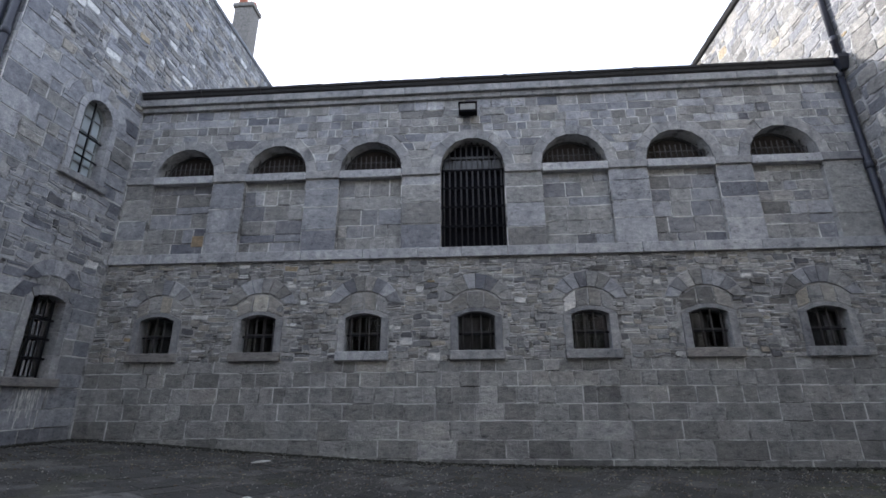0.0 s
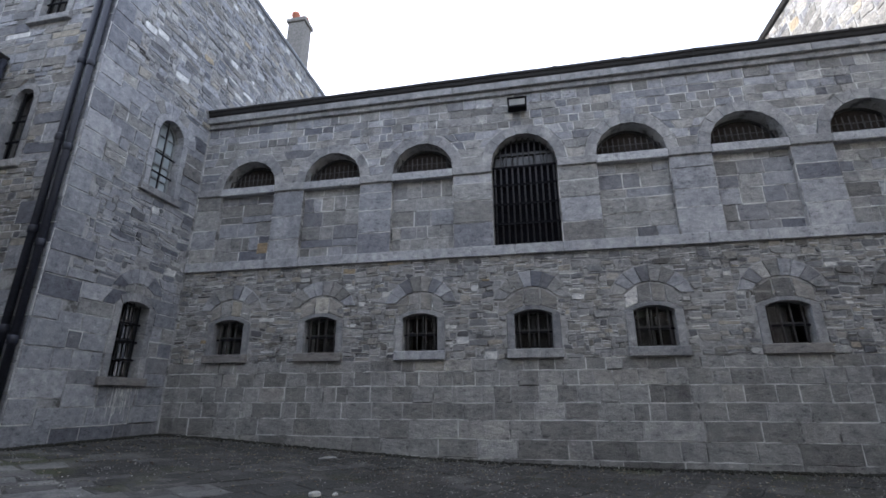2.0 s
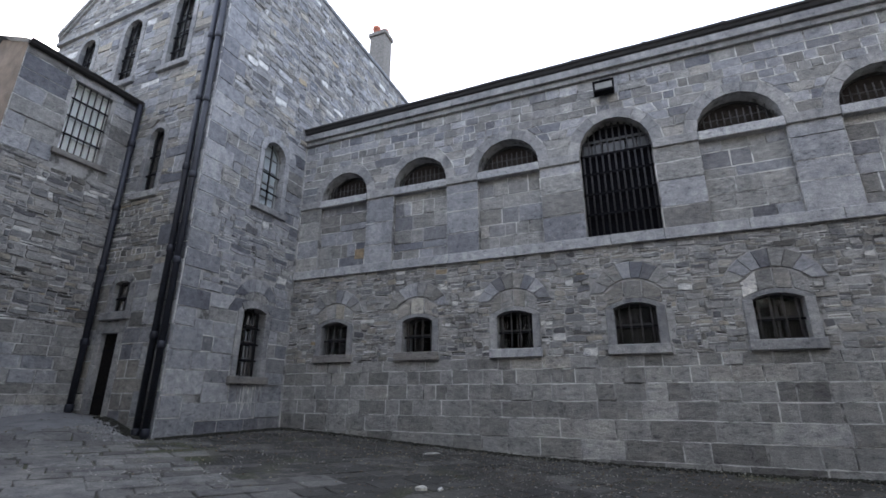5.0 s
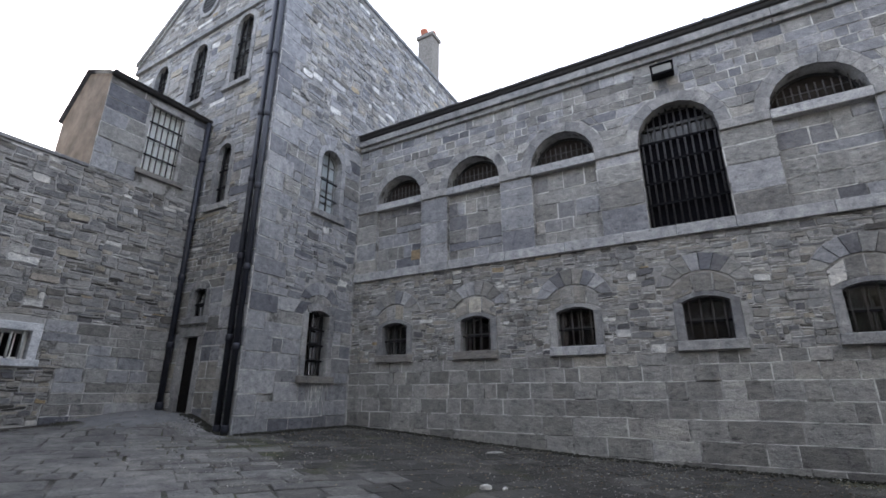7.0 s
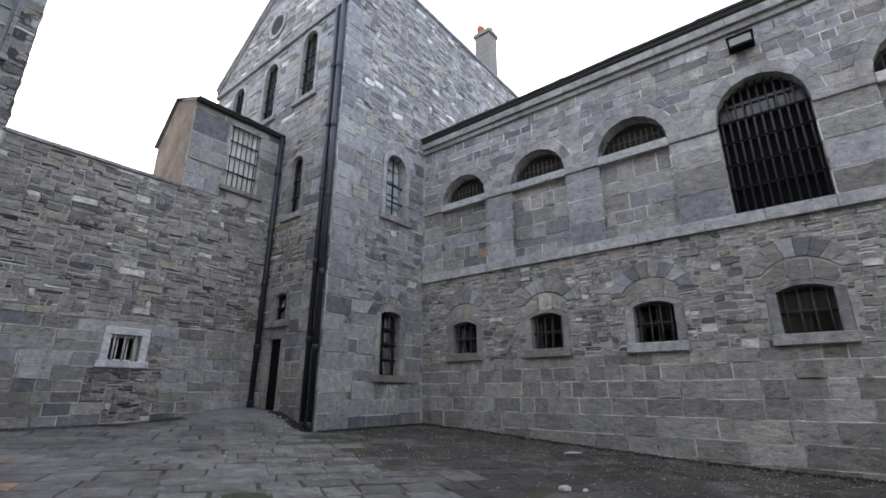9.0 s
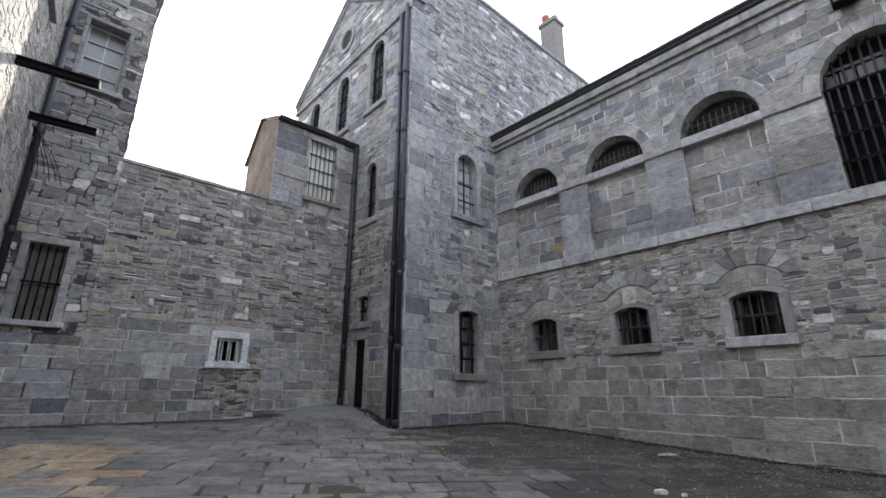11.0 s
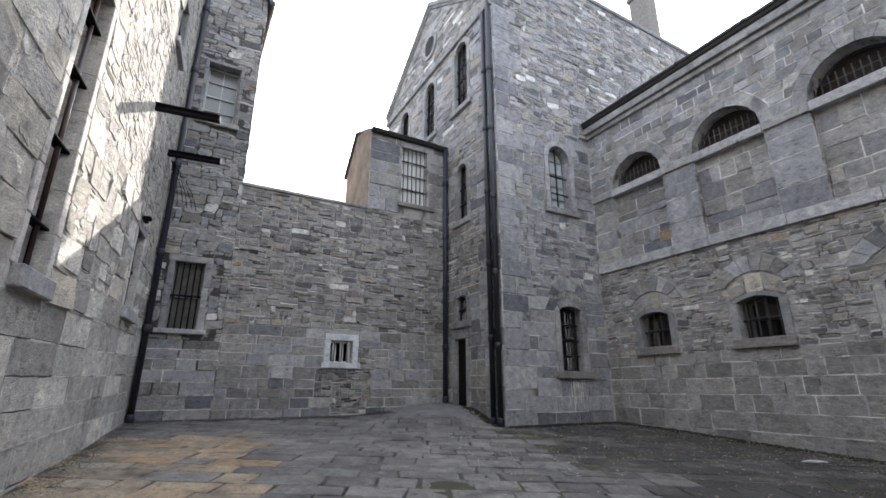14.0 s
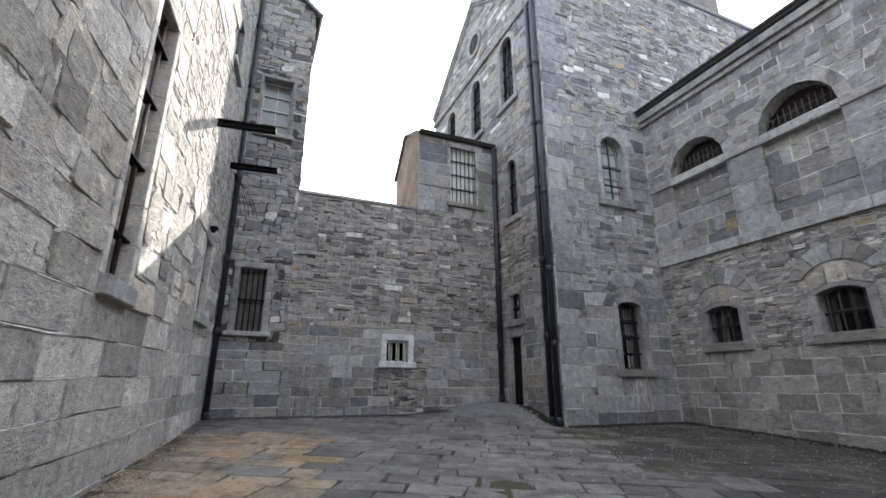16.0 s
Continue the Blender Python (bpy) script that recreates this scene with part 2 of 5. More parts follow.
_b.inputs["Base Color"].default_value = (0.90, 0.94, 0.90, 1)
_b.inputs["Transmission Weight"].default_value = 0.75
_b.inputs["Roughness"].default_value = 0.45

# ---------------------------------------------------------------- building helpers
K = 1.6  # metres to one plan unit


def bm_object(name, bm, mat, parent=None, label="", smooth=False):
    me = bpy.data.meshes.new(name)
    bmesh.ops.recalc_face_normals(bm, faces=bm.faces)
    bm.to_mesh(me)
    bm.free()
    me.materials.append(mat)
    if smooth:
        for p in me.polygons:
            p.use_smooth = True
    ob = new(name, me)
    if parent:
        ob.parent = parent
    return tagged(ob, label)


def part(name, bm, mat, parent, label="", smooth=False):
    return bm_object(name, bm, mat, parent, label, smooth)


def poly_object(name, verts, faces, mat, parent=None):
    me = bpy.data.meshes.new(name)
    me.from_pydata(verts, [], faces)
    me.materials.append(mat)
    ob = new(name, me)
    if parent:
        ob.parent = parent
    return ob


class Plane:
    """A wall face: u runs along it, v up, d out of it, in plan units."""

    def __init__(self, x, y, along, out):
        self.o, self.a, self.n = Vector((x, y, 0)), Vector((*along, 0)), Vector((*out, 0))

    def __call__(self, u, v, d=0.0):
        return (self.o + self.a * u + self.n * d + Vector((0, 0, v))) * K


MAIN = Plane(0, 7.2, (1, 0), (0, -1))
SIDE = Plane(-6.28, 0, (0, 1), (1, 0))
FRONT = Plane(0, 4.72, (1, 0), (0, -1))
BACK = Plane(-8.16, 0, (0, 1), (1, 0))
_c, _s = math.cos(math.atan(0.10)), math.sin(math.atan(0.10))
LEFT = Plane(0, -0.5 - 0.816, (1, -0.10), (_s, _c))
RIGHT = Plane(6.5, 0, (0, 1), (-1, 0))


def smooth01(t):
    t = min(1.0, max(0.0, t))
    return t * t * (3 - 2 * t)


GX = (-9.0, -8.16, -6.2, -5.0, -4.0, -2.9, -1.6, -0.2, 1.2, 6.5)
GZ = (0.57, 0.55, 0.42, 0.37, 0.30, 0.23, 0.155, 0.11, 0.086, 0.08)


def ground(x, y):
    """Height of the yard, in plan units."""
    z = float(np.interp(x, GX, GZ))
    if y < 5.2 and x > -8.6:
        z += 0.19 * smooth01((y - 2.7) / 1.6) * smooth01((-6.35 - x) / 0.95)
    return z


class Hole:
    """An opening: straight sides to vs, then an arch of the given rise to vs + rise."""

    def __init__(self, uc, hw, v0, vs, rise=0.0):
        self.uc, self.hw, self.v0, self.vs, self.rise = uc, hw, v0, vs, rise
        self.top = vs + rise
        self.R = (hw * hw + rise * rise) / (2 * rise) if rise > 0 else 0

    def span(self, v):
        if v < self.v0 or v > self.top:
            return None
        if v <= self.vs or self.rise == 0:
            return (self.uc - self.hw, self.uc + self.hw)
        h = math.sqrt(max(0.0, self.R ** 2 - (v - (self.top - self.R)) ** 2))
        return (self.uc - h, self.uc + h)

    def levels(self):
        out = [self.v0, self.vs]
        if self.rise > 0:
            out += [self.vs + self.rise * math.sin(i * math.pi / 16) for i in range(1, 9)]
        return out

    def grown(self, side, below, above):
        rise = 0.0 if self.rise == 0 else self.rise + above
        vs = self.vs + (above if self.rise == 0 else 0)
        return Hole(self.uc, self.hw + side, self.v0 - below, vs, rise)

    def arc(self, n, off=0.0):
        """Points along the head, from the first side to the other, moved out by off."""
        if self.rise == 0:
            return [(self.uc - self.hw - off + (2 * self.hw + 2 * off) * i / n, self.vs + off) for i in range(n + 1)]
        a = math.asin(min(1.0, self.hw / self.R))
        if self.rise > self.hw:
            a = math.pi - a
        cz = self.top - self.R
        return [(self.uc + (self.R + off) * math.sin(-a + 2 * a * i / n), cz + (self.R + off) * math.cos(-a + 2 * a * i / n)) for i in range(n + 1)]

    def outline(self, n=14):
        if self.rise == 0:
            return [(self.uc - self.hw, self.v0), (self.uc - self.hw, self.vs), (self.uc + self.hw, self.vs), (self.uc + self.hw, self.v0)]
        return [(self.uc - self.hw, self.v0)] + self.arc(n) + [(self.uc + self.hw, self.v0)]


def free_runs(u0, u1, holes, va, vb, cap=False):
    """Runs left free of the holes between two heights, each as (bottom left, bottom right, top left, top right)."""
    blocked = []
    for h in holes:
        lo, hi = max(va, h.v0), min(vb, h.top)
        if hi - lo < 0.3 * (vb - va) - 1e-9 or hi <= lo:
            continue
        e = (hi - lo) * 1e-3
        a, b = h.span(lo + e), h.span(hi - e)
        if a and b:
            lim = 0.9 * (vb - va)
            b = (min(b[0], a[0] + lim) if b[0] > a[0] else b[0], max(b[1], a[1] - lim) if b[1] < a[1] else b[1]) if cap else b
            blocked.append((a, b))
    blocked.sort(key=lambda q: q[0][0])
    runs, cb, ct = [], u0, u0
    for a, b in blocked:
        runs.append((cb, a[0], ct, b[0]))
        cb, ct = a[1], b[1]
    runs.append((cb, u1, ct, u1))
    return [r for r in runs if r[1] - r[0] > 0.004 or r[3] - r[2] > 0.004]


def backing(name, plane, u0, u1, v0, top, holes, thick, mat, label, d=0.0, parent=None):
    """The core of a wall with its openings cut through. top: a height or a function of u."""
    bm = bmesh.new()
    rake = top if callable(top) else None
    vt = max(top(u0), top(u1), top((u0 + u1) / 2)) if rake else top
    lv = sorted({round(q, 4) for h in holes for q in h.levels() if v0 < q < vt} | {v0, vt} | ({top(u0), top(u1)} if rake else set()))

    def quad(pts):
        vs = [bm.verts.new(plane(*p)) for p in pts]
        bm.faces.new(vs)

    for a, b in zip(lv, lv[1:]):
        if b - a < 1e-4:
            continue
        for bl, br, tl, tr in free_runs(u0, u1, holes, a, b):
            for dd in (d, d - thick):
                quad([(bl, a, dd), (br, a, dd), (tr, b, dd), (tl, b, dd)])
    for h in holes:
        o = h.outline()
        for p, q in zip(o, o[1:] + o[:1]):
            quad([(*p, d), (*q, d), (*q, d - thick), (*p, d - thick)])
    for u in (u0, u1):
        quad([(u, v0, d), (u, vt, d), (u, vt, d - thick), (u, v0, d - thick)])
    quad([(u0, vt, d), (u1, vt, d), (u1, vt, d - thick), (u0, vt, d - thick)])
    if rake:
        bmesh.ops.remove_doubles(bm, verts=bm.verts, dist=1e-5)
        um = (u0 + u1) / 2
        for ua, ub in ((u0, um), (u1, um)):
            pa, pb = plane(ua, top(ua)), plane(ub, top(ub))
            nrm = (pb - pa).cross(plane.n)
            if nrm.z < 0:
                nrm = -nrm
            bmesh.ops.bisect_plane(bm, geom=bm.verts[:] + bm.edges[:] + bm.faces[:], plane_co=pa, plane_no=nrm, clear_outer=True)
    ob = bm_object(name, bm, mat, parent, "")
    if parent is None:
        tagged(ob, label, "wall", "", "structure")
    return ob


def stone_mesh(plane, q, proud, gap, rng, wave, rough, cut):
    """One stone from the corners (bl, br, tr, tl); the front is bevelled and a little uneven."""
    cu, cv = sum(p[0] for p in q) / 4, sum(p[1] for p in q) / 4
    w, h = abs(q[1][0] - q[0][0]) + abs(q[2][0] - q[3][0]), abs(q[3][1] - q[0][1]) + abs(q[2][1] - q[1][1])
    w, h = max(w / 2, 1e-3), max(h / 2, 1e-3)
    g = min(gap, 0.25 * w, 0.25 * h)
    ring = []
    for i, (pu, pv) in enumerate(q):
        pu += g if pu < cu else -g
        pv += g if pv < cv else -g
        pu += rng.uniform(-rough, rough) * min(w, 0.2)
        pv += rng.uniform(-rough, rough) * min(h, 0.2)
        ring.append((pu, pv))
    if cut > 0:
        cutring = []
        for i, p in enumerate(ring):
            a, b = ring[i - 1], ring[(i + 1) % 4]
            k = cut * rng.uniform(0.2, 1.0) * min(w, h)
            for o in (a, b):
                l = math.hypot(o[0] - p[0], o[1] - p[1]) or 1
                f = min(0.4, k / l)
                cutring.append((p[0] + (o[0] - p[0]) * f, p[1] + (o[1] - p[1]) * f))
        ring = cutring
    n = len(ring)
    bev = min(0.014, 0.2 * min(w, h))
    tu, tv = rng.uniform(-0.8, 0.8) * rough, rng.uniform(-0.8, 0.8) * rough
    verts = []
    for pu, pv in ring:
        verts.append(plane(pu, pv + wave(pu, pv), -0.006))
    for pu, pv in ring:
        l = math.hypot(pu - cu, pv - cv) or 1
        f = 1 - bev / l
        iu, iv = cu + (pu - cu) * f, cv + (pv - cv) * f
        verts.append(plane(iu, iv + wave(iu, iv), max(0.0022, proud + tu * (iu - cu) + tv * (iv - cv) + rng.uniform(-0.15, 0.15) * proud)))
    faces = [tuple(range(n, 2 * n))] + [(i, (i + 1) % n, n + (i + 1) % n, n + i) for i in range(n)]
    return verts, faces


def flat(u, v):
    return 0.0


def cut_ring(ring, a, b, c):
    """The part of a convex ring where a * u + b * v <= c."""
    out = []
    for i, p in enumerate(ring):
        q = ring[i - 1]
        dp, dq = a * p[0] + b * p[1] - c, a * q[0] + b * q[1] - c
        if (dp <= 0) != (dq <= 0):
            t = dq / (dq - dp)
            out.append((q[0] + (p[0] - q[0]) * t, q[1] + (p[1] - q[1]) * t))
        if dp <= 0:
            out.append(p)
    return out


def rubble_mesh(plane, ring, proud, gap, rng, wave):
    """One rubble stone with ragged edges and an uneven, tilted face."""
    n = len(ring)
    cu, cv = sum(p[0] for p in ring) / n, sum(p[1] for p in ring) / n
    us, vs = [p[0] for p in ring], [p[1] for p in ring]
    w, h = max(us) - min(us), max(vs) - min(vs)
    g = min(gap, 0.20 * h, 0.20 * w)
    fu, fv = 1 - 2 * g / max(w, 1e-3), 1 - 2 * g / max(h, 1e-3)
    k = min(h, w)
    outer = [(cu + (u - cu) * fu + rng.uniform(-0.06, 0.06) * k, cv + (v - cv) * fv + rng.uniform(-0.06, 0.06) * k) for u, v in ring]
    bev = min(0.008, 0.12 * k)
    tu, tv = rng.uniform(-0.03, 0.03), rng.uniform(-0.06, 0.06)
    verts = [plane(u, v + wave(u, v), -0.006) for u, v in outer]
    for u, v in outer:
        l = math.hypot(u - cu, v - cv) or 1
        f = max(0.5, 1 - bev / l)
        iu, iv = cu + (u - cu) * f, cv + (v - cv) * f
        verts.append(plane(iu, iv + wave(iu, iv), max(0.0022, proud + tu * (iu - cu) + tv * (iv - cv))))
    faces = [tuple(range(n, 2 * n))] + [(i, (i + 1) % n, n + (i + 1) % n, n + i) for i in range(n)]
    return verts, faces


def drift(p, amp, k):
    """Carries a point with the uneven bedding of the wall."""
    a = noise.noise(Vector((p[0] * k, p[1] * k * 1.6, 3.7))) + 0.5 * noise.noise(Vector((p[0] * k * 3, p[1] * k * 4, 5.1)))
    b = noise.noise(Vector((p[0] * k, p[1] * k * 1.6, 11.3))) + 0.7 * noise.noise(Vector((p[0] * k * 2.7, p[1] * k * 3, 8.9)))
    return p[0] + amp * 1.3 * a, p[1] + amp * b


class Masonry:
    """Collects the stones of one wall: those of a chosen stretch as parts, the rest joined."""

    def __init__(self, wall, plane, near, seed, limit=290, rib_w=1.3):
        self.wall, self.plane, self.near, self.limit = wall, plane, near, limit
        self.rng = random.Random(seed)
        self.count, self.rest = 0, {}
        self.ribs, self.rib_share, self.rib_mat = ([], []), 0.72, RIB
        self.cracks, self.crack_share, self.rib_w, self.ridge = ([], []), 0.20, rib_w, 0.35

    def rib(self, a, b, proud, wave, shaded_joint=False):
        """A thin ridge of pointing along a joint, or a dark strip that paints the shade in an open one."""
        r, (V, F) = self.rng, self.cracks if shaded_joint else self.ribs
        w, k = r.uniform(0.003, 0.0075) * self.rib_w, len(V)
        du, dv = b[0] - a[0], b[1] - a[1]
        l = math.hypot(du, dv)
        if l < 0.02:
            return
        nu, nv = -dv / l * w, du / l * w
        n = max(1, min(5, int(l / 0.09)))
        for i in range(n + 1):
            t = i / n
            u, v = a[0] + du * t, a[1] + dv * t + r.uniform(-0.005, 0.005)
            v += wave(u, v)
            s = r.uniform(0.5, 1.3) if not shaded_joint else (0.2 if i in (0, n) else r.uniform(0.4, 1.1))
            tip = proud + (0.0015 if shaded_joint else r.uniform(0.001, 0.005))
            side = tip - 0.001 if shaded_joint else proud - 0.001
            V += [self.plane(u - nu * s, v - nv * s, side), self.plane(u, v, tip), self.plane(u + nu * s, v + nv * s, side)]
        for i in range(n):
            o = k + 3 * i
            F += [(o, o + 3, o + 4, o + 1), (o + 1, o + 4, o + 5, o + 2)]

    def add(self, q, mat, proud, gap=0.006, wave=flat, rough=0.03, cut=0.0, name="stone"):
        v, f = stone_mesh(self.plane, q, proud, gap, self.rng, wave, rough, cut)
        cu, cv = (q[0][0] + q[1][0]) / 2, (q[0][1] + q[3][1]) / 2
        for a, b, level in ((q[0], q[1], True), (q[0], q[3], False)):
            if self.rng.random() < self.rib_share * (1.1 if level else 0.5):
                self.rib(a, b, min(proud, 0.008), wave)
            elif level and self.rng.random() < self.crack_share / (1 - self.rib_share):
                self.rib(a, b, min(proud, 0.008), wave, True)
        self.store(v, f, cu, cv, mat, name)

    def store(self, v, f, cu, cv, mat, name):
        a, b, c, e = self.near
        if self.count < self.limit and a < cu < b and c < cv < e:
            poly_object(name, v, f, MATS[mat][0], self.wall)
            self.count += 1
        else:
            vs, fs = self.rest.setdefault(mat, ([], []))
            k = len(vs)
            vs += v
            fs += [tuple(i + k for i in face) for face in f]

    def courses(self, u0, u1, v0, v1, hs, ws, holes, mat, proud=0.012, gap=0.006, wave=flat, rough=0.03, cut=0.0, split=0.0, clip=None, name="stone", gap_shade=0.03):
        r, v = self.rng, v0
        while v < v1 - 0.02:
            h = r.uniform(*hs)
            if v1 - v - h < hs[0] * 0.6:
                h = v1 - v
            for bl, br, tl, tr in free_runs(u0, u1, holes, v, v + h, True):
                n = max(1, round(((br - bl) + (tr - tl)) / 2 / r.uniform(*ws)))
                cuts = [0.0]
                for i in range(n):
                    cuts.append(cuts[-1] + r.uniform(ws[0], ws[1]))
                for a, b in zip(cuts, cuts[1:]):
                    a, b = a / cuts[-1], b / cuts[-1]
                    q = [(bl + (br - bl) * a, v), (bl + (br - bl) * b, v), (tl + (tr - tl) * b, v + h), (tl + (tr - tl) * a, v + h)]
                    if clip and not clip((q[0][0] + q[1][0]) / 2, v + h):
                        continue
                    p = proud * (r.uniform(0.25, 0.7) if r.random() < 0.75 else r.uniform(0.9, 1.5))
                    m = mat if isinstance(mat, str) else r.choice(mat)
                    # a few thin stones turn near-black, as the shade of a gap
                    if h < 0.09 and cut > 0.2 and r.random() < gap_shade:
                        m, p = "gap_shade", 0.002
                    if r.random() < split and h > 0.05:
                        k = r.uniform(0.35, 0.65)
                        mid = [(q[0][0] + (q[3][0] - q[0][0]) * k, v + h * k), (q[1][0] + (q[2][0] - q[1][0]) * k, v + h * k)]
                        self.add([q[0], q[1], mid[1], mid[0]], m, p, gap, wave, rough, cut, name)
                        self.add([mid[0], mid[1], q[2], q[3]], m, p * r.uniform(0.6, 1.3), gap, wave, rough, cut, name)
                    else:
                        self.add(q, m, p, gap, wave, rough, cut, name)
            v += h

    def rubble(self, u0, u1, v0, v1, hs, ws, holes, mat, proud=0.012, gap=0.005, wave=flat, clip=None, gap_shade=0.03, crack=0.2, name="stone"):
        """Random rubble: bedded stones of unequal height fitted round one another without through courses."""
        r = self.rng
        du, dv = ws[0], hs[0]
        nu, nv = max(1, round((u1 - u0) / du)), max(1, round((v1 - v0) / dv))
        du, dv = (u1 - u0) / nu, (v1 - v0) / nv
        wmax, hmax = max(2, round(ws[1] / ws[0])), max(2, round(hs[1] / hs[0]))
        full = np.zeros((nv + 1, nu + 1), dtype=bool)
        full[nv, :] = full[:, nu] = True
        amp, kk = 0.75 * dv, 0.16 / du
        for j in range(nv):
            for i in range(nu):
                if full[j, i]:
                    continue
                h = 1 + int((hmax - 0.01) * r.random() ** 1.7)
                w = min(wmax, max(h if r.random() < 0.7 else 1, 1 + int(wmax * r.random() ** 1.3)))
                while w > 1 and full[j, i:min(nu + 1, i + w)].any():
                    w -= 1
                while h > 1 and (j + h > nv or full[j:j + h, i:i + w].any()):
                    h -= 1
                full[j:j + h, i:i + w] = True
                a0, a1, b0, b1 = u0 + i * du, u0 + (i + w) * du, v0 + j * dv, v0 + (j + h) * dv
                cu, cv = (a0 + a1) / 2, (b0 + b1) / 2
                if any(q.span(cv) and q.span(cv)[0] < cu < q.span(cv)[1] for q in holes) or (clip and not clip(cu, b1 + 0.01)):
                    continue
                c = [r.uniform(0.06, 0.30) * min(a1 - a0, b1 - b0) for _ in range(8)]
                ring = [(a0 + c[0], b0), (a0 + (a1 - a0) * r.uniform(0.35, 0.65), b0 + r.uniform(-0.12, 0.12) * dv), (a1 - c[1], b0), (a1, b0 + c[2])]
                ring += [(a1, b1 - c[3]), (a1 - c[4], b1), (a0 + (a1 - a0) * r.uniform(0.35, 0.65), b1 + r.uniform(-0.12, 0.12) * dv), (a0 + c[5], b1), (a0, b1 - c[6]), (a0, b0 + c[7])]
                ring = [drift(p, amp, kk) for p in ring]
                ring = [(min(max(p[0], u0), u1), min(max(p[1], v0), v1)) for p in ring]
                self.fit(ring, cu, cv, holes, mat, proud, gap, wave, gap_shade if h == 1 else 0.0, crack, name)

    def fit(self, ring, cu, cv, holes, mat, proud, gap, wave, gap_shade, crack, name):
        """Trims one rubble stone to the openings and sets it, with a ridge of pointing or a painted joint shadow under
        it.
        """
        r, foot = self.rng, (ring[0], ring[2])
        if not any(q.span(p[1]) and q.span(p[1])[0] < p[0] < q.span(p[1])[1] for q in holes for p in foot):
            x = r.random()
            if x < crack + self.ridge:
                self.rib(*foot, 0.003, wave, x < crack)
        for h in holes:
            if abs(h.uc - cu) > h.hw + 0.5 or cv < h.v0 - 0.5 or cv > h.top + 0.5:
                continue
            ways = [(h.uc - h.hw - cu, 1, 0, h.uc - h.hw), (cu - h.uc - h.hw, -1, 0, -h.uc - h.hw), (h.v0 - cv, 0, 1, h.v0), (cv - h.top, 0, -1, -h.top)]
            if h.rise > 0 and cv > h.vs:
                nu, nv = cu - h.uc, cv - (h.top - h.R)
                l = math.hypot(nu, nv)
                nu, nv = nu / l, nv / l
                ways.append((l - h.R, -nu, -nv, -(nu * h.uc + nv * (h.top - h.R) + h.R)))
            _, a, b, c = max(ways)
            ring = cut_ring(ring, a, b, c)
        ring = [p for k, p in enumerate(ring) if math.hypot(p[0] - ring[k - 1][0], p[1] - ring[k - 1][1]) > 0.008]
        if len(ring) < 3:
            return
        p = proud * (r.uniform(0.25, 0.7) if r.random() < 0.75 else r.uniform(0.9, 1.5))
        m = mat if isinstance(mat, str) else r.choice(mat)
        # some low stones are coloured as a shaded gap instead
        if r.random() < gap_shade:
            m, p = "gap_shade", 0.0022
        vs, fs = rubble_mesh(self.plane, ring, p, gap * r.uniform(0.6, 1.4), r, wave)
        self.store(vs, fs, cu, cv, m, name)

    def finish(self, name="masonry_rest"):
        if self.ribs[0]:
            tagged(poly_object("pointing", *self.ribs, self.rib_mat, self.wall), "", "", "", "stuff")
        if self.cracks[0]:
            tagged(poly_object("open_joints", *self.cracks, MATS["gap_shade"][1], self.wall), "", "", "", "stuff")
        for mat, (v, f) in self.rest.items():
            tagged(poly_object(name, v, f, MATS[mat][1], self.wall), "", "", "", "stuff")


def wavy(amp, seed, kink=0.5):
    def f(u, v):
        return amp * noise.noise(Vector((u * 0.9 + seed, v * 1.3, seed))) + amp * kink * noise.noise(Vector((u * 3.3, v * 3.0, seed + 5)))
    return f


def box(bm, plane, u0, u1, v0, v1, d0, d1, bevel=0.0):
    c = [bm.verts.new(plane(u, v, d)) for d in (d0, d1) for u, v in ((u0, v0), (u1, v0), (u1, v1), (u0, v1))]
    fs = [bm.faces.new([c[i] for i in f]) for f in ((0, 1, 2, 3), (7, 6, 5, 4), (0, 4, 5, 1), (1, 5, 6, 2), (2, 6, 7, 3), (3, 7, 4, 0))]
    if bevel > 0:
        es = list({e for f in fs for e in f.edges})
        bmesh.ops.bevel(bm, geom=es, offset=bevel * K, segments=1, affect="EDGES", clamp_overlap=True)
    return bm


def slab(name, plane, u0, u1, v0, v1, d0, d1, mat, parent, label="", bevel=0.006):
    return part(name, box(bmesh.new(), plane, u0, u1, v0, v1, d0, d1, bevel), mat, parent, label)


def tube(bm, pts, r, seg=10, caps=True):
    """A round bar along a line of world points."""
    rings = []
    for i, p in enumerate(pts):
        t = (pts[min(i + 1, len(pts) - 1)] - pts[max(i - 1, 0)]).normalized()
        x = t.orthogonal().normalized() if abs(t.z) < 0.9 else t.cross(Vector((0, 1, 0))).normalized()
        y = t.cross(x)
        rr = r[i] if isinstance(r, (list, tuple)) else r
        rings.append([bm.verts.new(p + x * rr * math.cos(k * math.tau / seg) + y * rr * math.sin(k * math.tau / seg)) for k in range(seg)])
    for a, b in zip(rings, rings[1:]):
        for k in range(seg):
            bm.faces.new((a[k], a[(k + 1) % seg], b[(k + 1) % seg], b[k]))
    if caps:
        bm.faces.new(rings[0])
        bm.faces.new(rings[-1])
    return bm


def bar(name, pts, r, mat, parent, seg=8):
    return part(name, tube(bmesh.new(), pts, r, seg), mat, parent, "", True)


